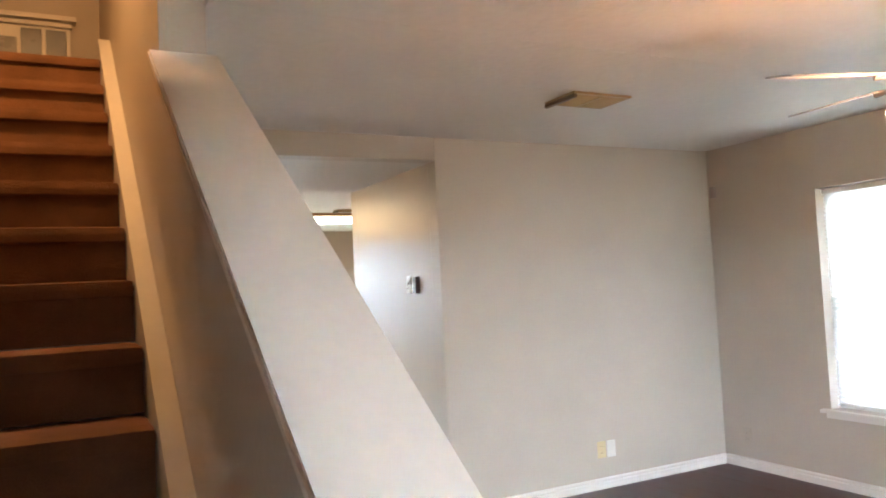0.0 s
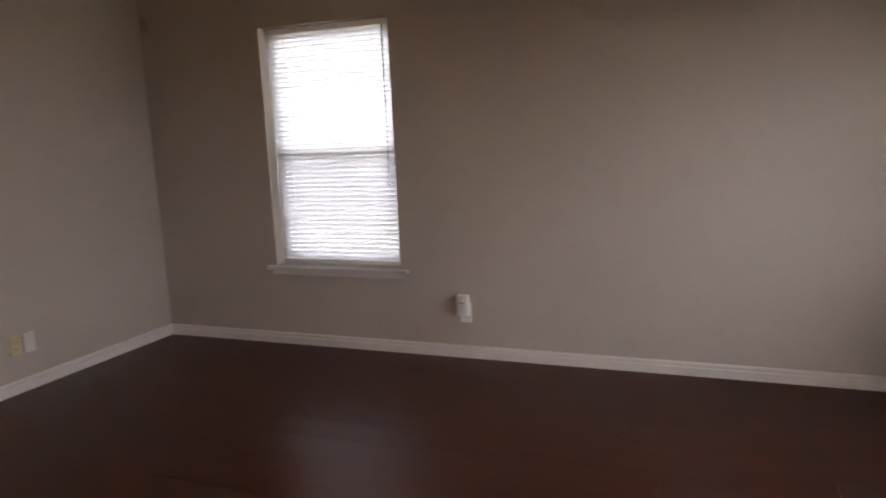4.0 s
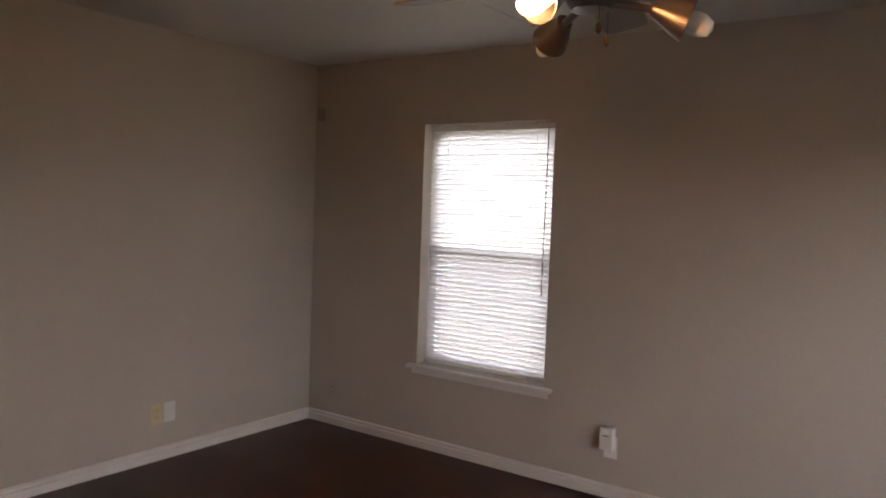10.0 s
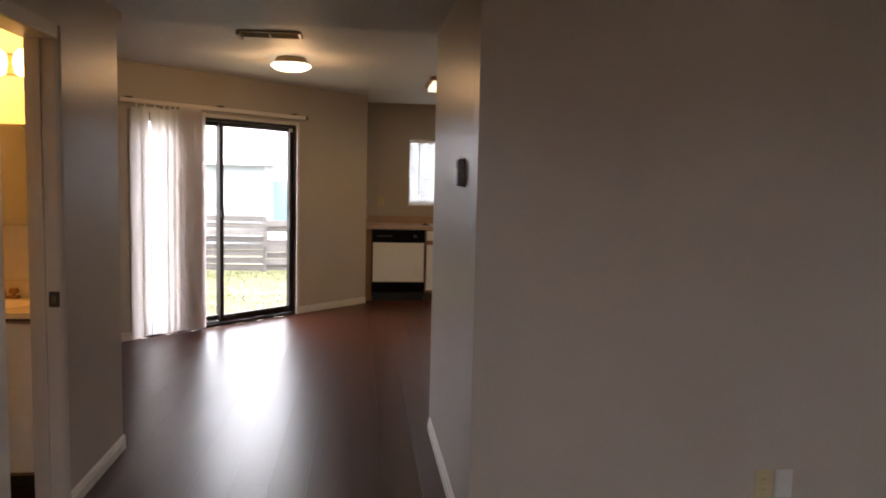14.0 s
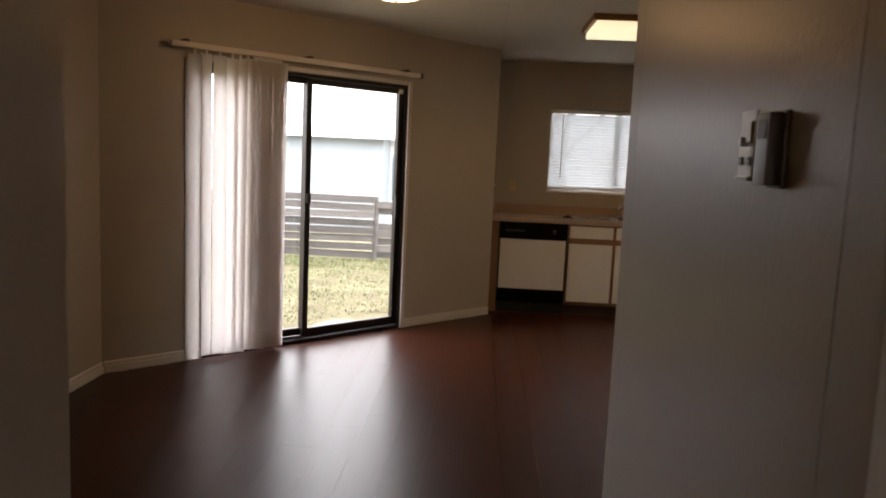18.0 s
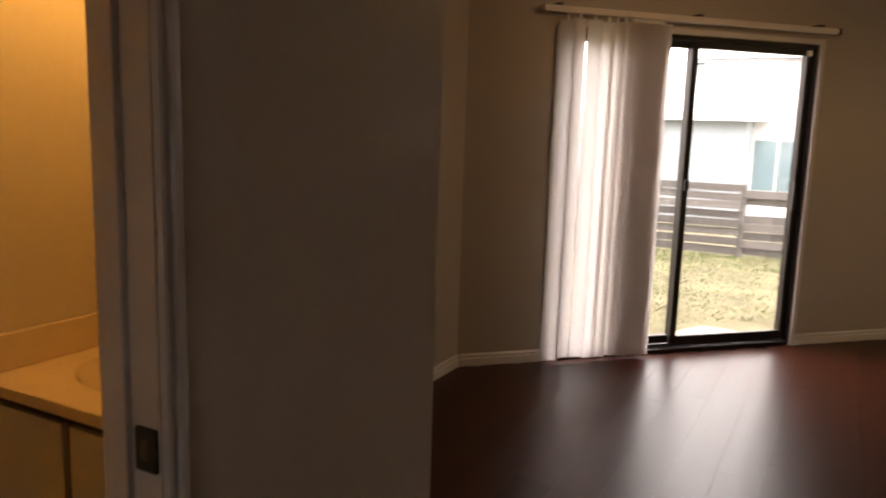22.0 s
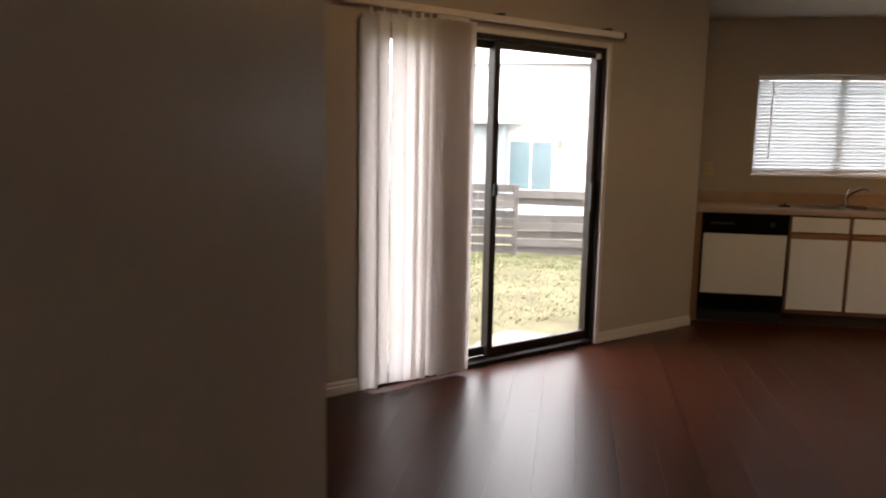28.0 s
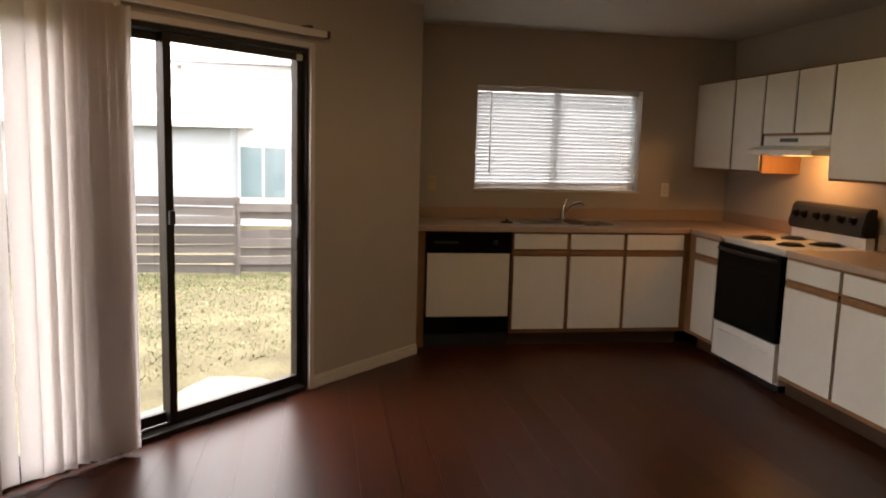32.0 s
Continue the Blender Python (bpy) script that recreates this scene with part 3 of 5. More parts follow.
def slat_blind(name, width, height, m, label, tilt, gap=0.0300, slat=0.0345, crown=0.0022, wand=None, wand_len=0.5, bottom=0.03, stuff=None, skew=0.0):
    """A horizontal blind in a window opening, hung from a headrail."""
    bl = thing(name, label, "window blind", at=m)
    part("headrail", B((0.006, width - 0.006, 0.056, 0.090, height - 0.042, height - 0.012), soft=0.003), VINYL, bl)
    bm = bmesh.new()
    rows = []
    half = slat / 2
    for i in range(5):
        u = (i - 2) / 2 * half
        rows.append([bm.verts.new((x, u, crown * (1 - (u / half) ** 2))) for x in (0.010, width - 0.010)])
    for a, b in zip(rows, rows[1:]):
        bm.faces.new((a[0], a[1], b[1], b[0]))
    me = mesh_of("slat", bm, stuff or SLAT, True)
    count = int((height - 0.05 - bottom) / gap) + 1
    rnd = random.Random(len(name) * 7 + count)
    for i in range(count):
        ob = new("slat", me)
        ob.parent = bl
        ob.matrix_local = pose(0, 0.074 + rnd.uniform(-0.0004, 0.0004), bottom + 0.012 + i * gap, tilt + rnd.uniform(-1.5, 1.5), rnd.uniform(-0.04, 0.04) + skew * max(0.0, 1 - (i + 1) / 9), 0)
    rail_bar = part("bottom_rail", B((0.010, width - 0.010, 0.062, 0.086, -0.012, 0.003), soft=0.003), VINYL, bl)
    rail_bar.matrix_local = pose(0, 0, bottom, 0, skew, 0)
    for u in (0.14, width - 0.14):
        part("ladder_cord", tube(bmesh.new(), (u, 0.060, bottom), (u, 0.060, height - 0.03), 0.0012, sides=6), VINYL, bl)
    if wand:
        part("tilt_wand", tube(bmesh.new(), (wand, 0.046, height - 0.04 - wand_len), (wand, 0.050, height - 0.04), 0.0035, sides=8), GREY_PLASTIC, bl)
    return bl


M1 = pose(EAST, -0.937, 0.525, 0, 0, -90)
sash_window("window_1", 0.895, 1.495, M1, "white double-hung window in the living room wall", rail=0.472, glazing=TINTED)
slat_blind("slat_blind", 0.895, 1.495, M1, "white slatted blind lowered over the living room window, nearly closed", -56, wand=0.83, wand_len=0.95)
M2 = pose(1.235, FRONT, 0.53, 0, 0, 180)
sash_window("window_2", 1.785, 1.46, M2, "wide white double-hung front window", rail=0.40)
slat_blind("slat_blind", 1.785, 1.46, M2, "white slatted blind over the front window, its slats half open", 22, wand=0.07, wand_len=0.7)
M3 = pose(0.212, BACK, 1.152, 0, 0, 0)
sash_window("window_3", 1.403, 0.828, M3, "white sliding kitchen window over the sink", mullion=True, glazing=PALE_TINT)
slat_blind("slat_blind", 1.403, 0.828, M3, "white slatted blind over the kitchen window, nearly closed and askew", -52, wand=0.13, wand_len=0.66, stuff=SLAT_DULL, skew=-0.8)


def sill(length, m, deep=0.045):
    ob = thing("window_sill", "white painted window sill with an apron", "window sill", at=m)
    tagged(ob, kind="structure")
    part("stool", B((-0.055, length + 0.055, -deep, 0.098, -0.024, -0.001), soft=0.006), TRIM, ob)
    part("apron", B((-0.03, length + 0.03, -0.012, -0.001, -0.060, -0.0245), soft=0.004), TRIM, ob)
    return ob


sill(0.895, M1)
sill(1.785, M2)
ks = thing("window_sill", "narrow white sill under the kitchen window", "window sill", at=M3)
tagged(ks, kind="structure")
part("stool", B((-0.01, 1.413, -0.014, 0.098, -0.016, -0.001), soft=0.004), TRIM, ks)

# ---- sliding patio door in the diagonal wall ----
sd = thing("door_2", "dark bronze sliding glass patio door, its blind drawn aside", "sliding door", at=DIAG)
tagged(sd, kind="structure")
S0, S1, ST = 0.585, 2.410, 2.012
for a, b in ((S0, S0 + 0.02), (S1 - 0.02, S1)):
    part("jamb", B((a, b, 0.005, 0.13, 0.0, ST), soft=0.003), BRONZE, sd)
part("head", B((S0 + 0.02, S1 - 0.02, 0.005, 0.13, ST - 0.028, ST), soft=0.003), BRONZE, sd)
part("threshold", B((S0 + 0.03, S1 - 0.03, -0.012, 0.13, 0.0, 0.028), soft=0.004), BRONZE, sd)
part("track", B((S0 + 0.03, S1 - 0.03, 0.058, 0.066, 0.0282, 0.040)), BRONZE, sd)


for a, b, y, label in ((S0 + 0.022, 1.530, 0.085, "fixed glazed panel"), (1.478, S1 - 0.022, 0.045, "sliding glazed panel")):
    bm = B((a, a + 0.045, y - 0.016, y + 0.016, 0.042, ST - 0.030), (b - 0.045, b, y - 0.016, y + 0.016, 0.042, ST - 0.030),
           (a + 0.045, b - 0.045, y - 0.016, y + 0.016, 0.042, 0.098), (a + 0.045, b - 0.045, y - 0.016, y + 0.016, ST - 0.070, ST - 0.030), soft=0.002)
    p = part("sash", bm, BRONZE, sd, label)
    g = part("pane", B((a + 0.04, b - 0.04, y - 0.003, y + 0.003, 0.09, ST - 0.06)), GLASS, p)
    g.visible_shadow = False
h = part("pull_handle", B((S1 - 0.080, S1 - 0.058, 0.008, 0.028, 0.93, 1.12), soft=0.005), BLACK_MATT, sd)
part("latch", B((1.486, 1.519, 0.010, 0.028, 1.06, 1.13), soft=0.005), BLACK_MATT, sd)
part("corner_casting", B((S1 - 0.075, S1 - 0.04, 0.012, 0.028, 1.94, 1.975), soft=0.004), PLATE, sd, "pale corner bracket")
part("side_trim", B((S1 + 0.001, S1 + 0.034, -0.014, -0.001, 0.0, ST + 0.03), soft=0.004), TRIM, sd, "white painted edge trim")
part("side_trim", B((S0 - 0.050, S0 - 0.001, -0.014, -0.001, 0.0, ST + 0.0), soft=0.004), TRIM, sd, "white painted edge trim")
part("head_trim", B((S0, S1 + 0.034, -0.012, -0.001, ST + 0.002, ST + 0.034), soft=0.004), TRIM, sd)

# vertical blind drawn to one side
vb = thing("vertical_blind", "vertical vane blind drawn aside, cream-pink vanes glowing with daylight", "vertical blind", at=DIAG)
part("headrail", B((0.42, 2.47, -0.085, -0.045, 2.075, 2.110), soft=0.004), CAP, vb, "cream headrail across the door")
for s in (0.50, 1.42, 2.32):
    part("bracket", B((s, s + 0.03, -0.092, -0.002, 2.111, 2.125), soft=0.002), GREY_PLASTIC, vb)
part("end_cap", B((2.471, 2.492, -0.088, -0.042, 2.072, 2.113), soft=0.003), GREY_PLASTIC, vb)


def vane_mesh(width):
    bm = bmesh.new()
    rows = []
    for i in range(7):
        u = (i / 6 - 0.5) * width
        rows.append([bm.verts.new((u, 0.011 * (1 - (2 * u / width) ** 2), z)) for z in (0.0, 2.022)])
    for a, b in zip(rows, rows[1:]):
        bm.faces.new((a[0], a[1], b[1], b[0]))
    return mesh_of("vane", bm, VANE, True)


vm = vane_mesh(0.089)
rnd = random.Random(5)
places = [(0.578, -35), (0.655, 8), (0.750, -12), (0.838, -3), (0.895, -24), (0.950, -32)] + [(1.000 + 0.0135 * i, -42 + rnd.uniform(-2, 2)) for i in range(16)]
for s, turn in places:
    ob = new("vane", vm)
    ob.parent = vb
    ob.matrix_local = pose(s, -0.064, 0.025 + rnd.uniform(-0.006, 0.006), rnd.uniform(-0.2, 0.2), rnd.uniform(-0.2, 0.2), turn)
    c = new("vane_clip", bpy.data.meshes.get("vane_clip") or mesh_of("vane_clip", B((-0.008, 0.008, -0.003, 0.003, 0.0, 0.045)), VINYL))
    c.parent = vb
    c.matrix_local = pose(s, -0.064, 2.038, 0, 0, turn)

# ---- living room things ----
def vent(name, cx, cy, z, w, d, label):
    v = thing(name, label, "ceiling vent", at=pose(cx, cy, z))
    part("backing", B((-w / 2 + 0.02, w / 2 - 0.02, -d / 2 + 0.02, d / 2 - 0.02, -0.004, -0.001)), DARK_GAP, v)
    for a in ((-w / 2, w / 2, -d / 2, -d / 2 + 0.022), (-w / 2, w / 2, d / 2 - 0.022, d / 2), (-w / 2, -w / 2 + 0.022, -d / 2 + 0.022, d / 2 - 0.022), (w / 2 - 0.022, w / 2, -d / 2 + 0.022, d / 2 - 0.022)):
        part("rim", B((*a, -0.014, -0.001), soft=0.003), VENT, v)
    n = int((d - 0.05) / 0.020)
    me = mesh_of("louvre", B((-w / 2 + 0.024, w / 2 - 0.024, -0.011, 0.011, -0.0012, 0.0012)), VENT)
    for i in range(n):
        ob = new("louvre", me)
        ob.parent = v
        ob.matrix_local = pose(0, -d / 2 + 0.035 + i * 0.020, -0.012, -38, 0, 0)
    part("side_flap", B((-w / 2 - 0.004, -w / 2 + 0.02, -d / 2, d / 2, -0.034, -0.0145), soft=0.004), DULL_BRASS, v, "dark dropped edge")
    part("divider", B((-0.006, 0.006, -d / 2 + 0.022, d / 2 - 0.022, -0.020, -0.004)), VENT, v)
    return v


vent("ceiling_vent", 0.37, -1.13, LIVING_H, 0.38, 0.26, "dull brass-coloured louvred vent in the living room ceiling")
vent("ceiling_vent", -1.04, 2.50, DINE_H, 0.42, 0.20, "brown louvred vent in the dining corner ceiling")

vent("ceiling_vent", 0.86, 3.97, DINE_H, 0.36, 0.16, "small brown louvred vent in the kitchen ceiling")
fan = thing("ceiling_fan", "pewter ceiling fan with pale blades and a lit bulb kit", "ceiling fan", at=pose(0.225, -3.03, LIVING_H - 0.195))
part("canopy", turned(bmesh.new(), [(0.0, 0.194), (0.07, 0.194), (0.068, 0.175), (0.035, 0.14), (0.016, 0.135), (0.0, 0.135)]), PEWTER, fan, smooth=True)
part("down_rod", tube(bmesh.new(), (0, 0, -0.11), (0, 0, 0.145), 0.013), PEWTER, fan, smooth=True)
part("motor_housing", turned(bmesh.new(), [(0.0, -0.09), (0.05, -0.092), (0.115, -0.115), (0.135, -0.15), (0.135, -0.185), (0.105, -0.215), (0.06, -0.225), (0.0, -0.225)]), PEWTER, fan, smooth=True)
part("switch_cup", turned(bmesh.new(), [(0.0, -0.22), (0.058, -0.224), (0.062, -0.27), (0.045, -0.295), (0.0, -0.30)]), PEWTER, fan, smooth=True)
for k in range(5):
    m = Matrix.Rotation(radians(86 + 72 * k), 4, "Z")
    arm = part("blade_arm", bent(bmesh.new(), [m @ Vector(p) for p in ((0.11, 0, -0.20), (0.15, 0, -0.215), (0.20, 0.012, -0.215), (0.24, 0.0, -0.212))], [0.011, 0.010, 0.008, 0.012], 8), PEWTER, fan, smooth=True)
    bm = bmesh.new()
    outline = [(0.20, -0.048), (0.30, -0.058), (0.44, -0.062), (0.535, -0.060), (0.556, -0.050), (0.56, -0.036), (0.56, 0.036), (0.556, 0.050), (0.535, 0.060), (0.44, 0.062), (0.30, 0.058), (0.20, 0.048)]
    prism(bm, outline, "z", -0.003, 0.003)
    bmesh.ops.transform(bm, matrix=m @ Matrix.Translation((0, 0, -0.205)) @ Matrix.Rotation(radians(-12), 4, "X"), verts=bm.verts[:])
    part("blade", bm, BLADE, fan)
for k in range(3):
    m = Matrix.Rotation(radians(173 + 120 * k), 4, "Z")
    arm = part("lamp_arm", bent(bmesh.new(), [m @ Vector(p) for p in ((0.04, 0, -0.28), (0.085, 0, -0.285), (0.132, 0, -0.295))], 0.009, 8), PEWTER, fan, smooth=True)
    bm = turned(bmesh.new(), [(0.020, 0.0), (0.026, -0.02), (0.040, -0.055), (0.047, -0.08), (0.044, -0.08), (0.036, -0.052), (0.021, -0.02), (0.014, -0.002)])
    bmesh.ops.transform(bm, matrix=m @ Matrix.Translation((0.132, 0, -0.290)) @ Matrix.Rotation(radians(-68), 4, "Y"), verts=bm.verts[:])
    part("socket_cup", bm, PEWTER, arm, smooth=True)
    bm = turned(bmesh.new(), [(0.0, -0.135), (0.016, -0.130), (0.025, -0.112), (0.026, -0.094), (0.018, -0.06), (0.012, -0.03), (0.0, -0.028)], sides=18)
    bmesh.ops.transform(bm, matrix=m @ Matrix.Translation((0.132, 0, -0.290)) @ Matrix.Rotation(radians(-68), 4, "Y"), verts=bm.verts[:])
    part("bulb", bm, BULB if k == 0 else PLATE, arm, "glowing bulb" if k == 0 else "unlit white bulb", smooth=True)
for u, low in ((0.02, -0.345), (-0.025, -0.325)):
    ch = part("pull_chain", tube(bmesh.new(), (u, -0.03, low), (u, -0.03, -0.29), 0.0018, sides=6), PEWTER, fan)
    part("chain_knob", turned(bmesh.new(), [(0.0, 0.0), (0.006, -0.006), (0.007, -0.022), (0.0, -0.03)], (u, -0.03, low), 10), DULL_BRASS, ch, smooth=True)


def wall_plate(name, m, label, material, kindof="outlet"):
    """A plate on a wall: local x along it, y out of it."""
    o = thing(name, label, "wall plate", at=m)
    part("plate", B((-0.036, 0.036, 0.0005, 0.006, -0.058, 0.058), soft=0.003), material, o)
    if kindof == "outlet":
        for z in (-0.021, 0.021):
            s = part("socket", B((-0.016, 0.016, 0.0055, 0.0085, z - 0.014, z + 0.014), soft=0.002), material, o)
            for u in (-0.006, 0.006):
                part("slot", B((u - 0.001, u + 0.001, 0.0084, 0.0092, z - 0.005, z + 0.005)), SLOT, s)
    elif kindof == "switch":
        part("toggle", B((-0.005, 0.005, 0.005, 0.018, -0.004, 0.012), soft=0.002), material, o)
    return o


TO_S, TO_W, TO_E, TO_N = 180, 90, -90, 0
wall_plate("outlet", pose(1.205, -0.0005, 0.272, 0, 0, TO_S), "yellowed socket plate low on the living room wall", YELLOWED)
wall_plate("blank_plate", pose(1.292, -0.0005, 0.270, 0, 0, TO_S), "greyish white blank plate beside the yellowed socket", GREYED, "blank")
wall_plate("outlet", pose(EAST - 0.0005, -0.22, 0.24, 0, 0, TO_W), "socket plate painted over in the wall colour near the corner", PAINT)
wall_plate("outlet", pose(1.935, FRONT + 0.0005, 0.275, 0, 0, TO_N), "socket plate beside the front window", PLATE)
wall_plate("outlet", pose(EAST - 0.0005, -2.246, 0.275, 0, 0, TO_W), "white socket plate behind the plug-in box", PLATE)
pb = thing("plug_in_box", "white plug-in device in the wall socket", "plug-in device", at=pose(EAST - 0.007, -2.240, 0.325, 0, 0, TO_W))
part("case", B((-0.036, 0.036, 0.002, 0.052, -0.055, 0.065), soft=0.008), PLATE, pb, smooth=True)
part("face", B((-0.024, 0.024, 0.0515, 0.0545, -0.035, 0.040), soft=0.0025), PLATE, pb)
part("vent_slot", B((-0.016, 0.016, 0.0540, 0.0555, 0.020, 0.024)), SLOT, pb)
sensor = thing("corner_sensor", "small grey-brown sensor high in the room corner", "sensor", at=pose(EAST - 0.001, -0.06, 2.11, 0, 0, TO_W))
part("housing", B((-0.022, 0.022, 0.0, 0.036, -0.045, 0.045), soft=0.008), SENSOR_GREY, sensor, smooth=True)
part("lens", B((-0.014, 0.014, 0.034, 0.040, -0.025, 0.010), soft=0.003), SENSOR_GREY, sensor, smooth=True)

# ---- hall wall: thermostat and switch ----
th = thing("thermostat", "brown-grey thermostat box on the hall wall", "thermostat", at=pose(-0.0005, 0.345, 1.500, 0, 0, TO_W))
part("base", B((-0.029, 0.029, 0.0, 0.008, -0.060, 0.060), soft=0.003), GREY_PLASTIC, th)
part("cover", B((-0.026, 0.026, 0.008, 0.032, -0.056, 0.056), soft=0.005), GREY_PLASTIC, th, "dark brown cover", smooth=True)
part("dial_window", B((-0.018, 0.018, 0.0315, 0.0335, 0.015, 0.045), soft=0.001), BLACK_MATT, th)
sw = wall_plate("light_switch", pose(-0.0005, 0.485, 1.51, 0, 0, TO_W), "white switch plate with small dark buttons", PLATE, "switch")
part("rocker", B((-0.030, -0.006, 0.0055, 0.011, 0.002, 0.038), soft=0.002), PLATE, sw, "bright white rocker")
part("bottom_ridge", B((-0.034, 0.034, 0.0, 0.012, -0.062, -0.055), soft=0.002), PLATE, sw)
for u in (-0.020, 0.016):
    part("button", B((u - 0.007, u + 0.007, 0.0055, 0.010, -0.036, -0.022), soft=0.002), GREY_PLASTIC, sw, "dark button")

# ---- dining corner lamp, kitchen tube light ----
dl = thing("ceiling_light", "lit frosted dome lamp on a pale pan in the dining corner", "ceiling light", at=pose(-0.99, 3.52, DINE_H))
part("pan", turned(bmesh.new(), [(0.0, -0.001), (0.115, -0.001), (0.122, -0.012), (0.140, -0.052), (0.0, -0.052)]), VENT, dl, "tarnished pan", smooth=True)
part("dome", turned(bmesh.new(), [(0.152, -0.053), (0.162, -0.060), (0.156, -0.074), (0.125, -0.094), (0.075, -0.105), (0.0, -0.109)]), FROST, dl, "glowing frosted dome", smooth=True)
part("finial", turned(bmesh.new(), [(0.010, -0.109), (0.011, -0.116), (0.0, -0.123)], sides=12), BRASS, dl, smooth=True)
tl = thing("tube_light", "boxed fluorescent kitchen light with a yellowish cover and wooden frame", "ceiling light", at=pose(0.78, 4.56, DINE_H))
W2, D2 = 0.56, 0.31
for a in ((-W2, W2, -D2, -D2 + 0.03), (-W2, W2, D2 - 0.03, D2), (-W2, -W2 + 0.03, -D2 + 0.03, D2 - 0.03), (W2 - 0.03, W2, -D2 + 0.03, D2 - 0.03)):
    part("rail", B((*a, -0.042, -0.001), soft=0.004), OAK_SIDE, tl, "wooden frame rail")
part("diffuser", B((-W2 + 0.031, W2 - 0.031, -D2 + 0.031, D2 - 0.031, -0.080, -0.03), soft=0.008), TUBE_GLASS, tl, "glowing cover")
# ---- kitchen: base units, worktop, appliances ----
YF, XF, TOE, TOPZ = 6.27, 1.80, 0.10, 0.872


def base_unit(label, m, w, split=True, drawers=1, end_panel=False):
    """A base cabinet: local x along the run, front at y = 0 facing -y, depth behind."""
    c = thing("base_cabinet", label, "cabinet", at=m, group="kitchen base cabinets")
    part("body", B((0.0, w, 0.002, 0.57, TOE, TOPZ)), OAK, c)
    # The shade under the unit is put into the board's dark colour.
    part("toe_board", B((0.0, w, 0.055, 0.07, 0.0, TOE - 0.001)), TOE_SHADE_WOOD, c, "wooden toe board coloured dark for the shade under the cabinet")
    n = 1 if not split else split
    g = 0.014
    step = w / n
    for i in range(n):
        a, b = i * step + g, (i + 1) * step - g
        part("drawer_front", B((a, b, -0.018, 0.0, 0.742, 0.856), soft=0.003), LAMINATE, c)
        part("pull_rail", B((a, b, -0.014, 0.0, 0.700, 0.728), soft=0.005), OAK_SIDE, c, "oak finger-pull rail")
        part("door", B((a, b, -0.018, 0.0, 0.135, 0.688), soft=0.003), LAMINATE, c)
    return c


def run(x):
    return pose(x, YF, 0)


filler = thing("end_panel", "oak end panel beside the dishwasher", "cabinet panel", at=run(-0.336))
part("panel", B((0.0, 0.070, 0.0, 0.57, 0.0, TOPZ), soft=0.002), OAK, filler)
base_unit("white laminate base cabinet with oak edges beside the dishwasher", run(0.385), 0.435)
base_unit("white laminate base cabinet with oak edges under the sink", run(0.821), 0.448)
base_unit("white laminate base cabinet with oak edges near the corner", run(1.270), 0.485)
post = thing("corner_post", "oak corner filler between the two cabinet runs", "cabinet panel")
part("post", B((1.756, 1.799, YF + 0.001, YF + 0.04, TOE, TOPZ), (XF + 0.001, XF + 0.04, 6.16, YF, TOE, TOPZ), soft=0.002), OAK, post)


def side(y):
    return pose(XF, y, 0, 0, 0, -90)


base_unit("narrow white laminate base cabinet with oak edges between corner and range", side(6.158), 0.345)
base_unit("white laminate base cabinet with oak edges beside the range", side(5.032), 0.505)
base_unit("white laminate base cabinet with oak edges in the side run", side(4.526), 0.50)
base_unit("white laminate base cabinet with oak edges at the run's end", side(4.025), 0.50)

dw = thing("dishwasher", "dishwasher with a white door panel and black controls and kickplate", "dishwasher", at=run(-0.264))
part("body", B((0.0, 0.645, 0.01, 0.56, 0.05, 0.868)), BLACK_MATT, dw)
part("control_panel", B((0.003, 0.642, -0.022, 0.008, 0.715, 0.866), soft=0.006), BLACK, dw, "black control strip")
part("door_panel", B((0.014, 0.631, -0.016, 0.008, 0.235, 0.708), soft=0.004), LAMINATE, dw, "white door panel")
for a in ((0.003, 0.013), (0.632, 0.642)):
    part("edge_strip", B((*a, -0.018, 0.008, 0.235, 0.708), soft=0.002), BLACK_MATT, dw)
part("lower_panel", B((0.003, 0.642, -0.014, 0.008, 0.110, 0.228), soft=0.004), BLACK, dw)
part("kickplate", B((0.010, 0.635, 0.03, 0.045, 0.0, 0.105)), BLACK_MATT, dw)
part("dial", turned(bmesh.new(), [(0.0, 0.0), (0.019, 0.0), (0.017, 0.014), (0.0, 0.015)]), BLACK_MATT, dw, smooth=True).matrix_local = pose(0.52, -0.022, 0.79, 90, 0, 0)
part("vent_grille", B((0.06, 0.24, -0.0235, -0.0215, 0.78, 0.80)), SLOT, dw)

# L-shaped worktop with an opening for the sink
wt = thing("worktop", "tan speckled laminate worktop with a rounded front edge", "worktop")
SX0, SX1, SY0, SY1 = 0.47, 1.25, 6.36, 6.80
for a in ((-0.336, SX0, 6.245, 6.886), (SX1, EAST - 0.002, 6.245, 6.886), (SX0, SX1, 6.245, SY0), (SX0, SX1, SY1, 6.886)):
    part("slab", B((*a, 0.873, 0.912)), COUNTER, wt)
part("front_edge", B((-0.336, XF - 0.022, 6.236, 6.246, 0.873, 0.911), soft=0.004), COUNTER, wt)
part("side_slab", B((XF - 0.012, EAST - 0.002, 5.793, 6.2445, 0.873, 0.912)), COUNTER, wt)
part("side_slab", B((XF - 0.012, EAST - 0.002, 3.53, 5.033, 0.873, 0.912)), COUNTER, wt)
for a in ((5.793, 6.235), (3.53, 5.033)):
    part("front_edge", B((XF - 0.022, XF - 0.0125, *a, 0.873, 0.911), soft=0.004), COUNTER, wt)
bs = thing("backsplash", "low tan laminate splash strip along the kitchen walls", "backsplash")
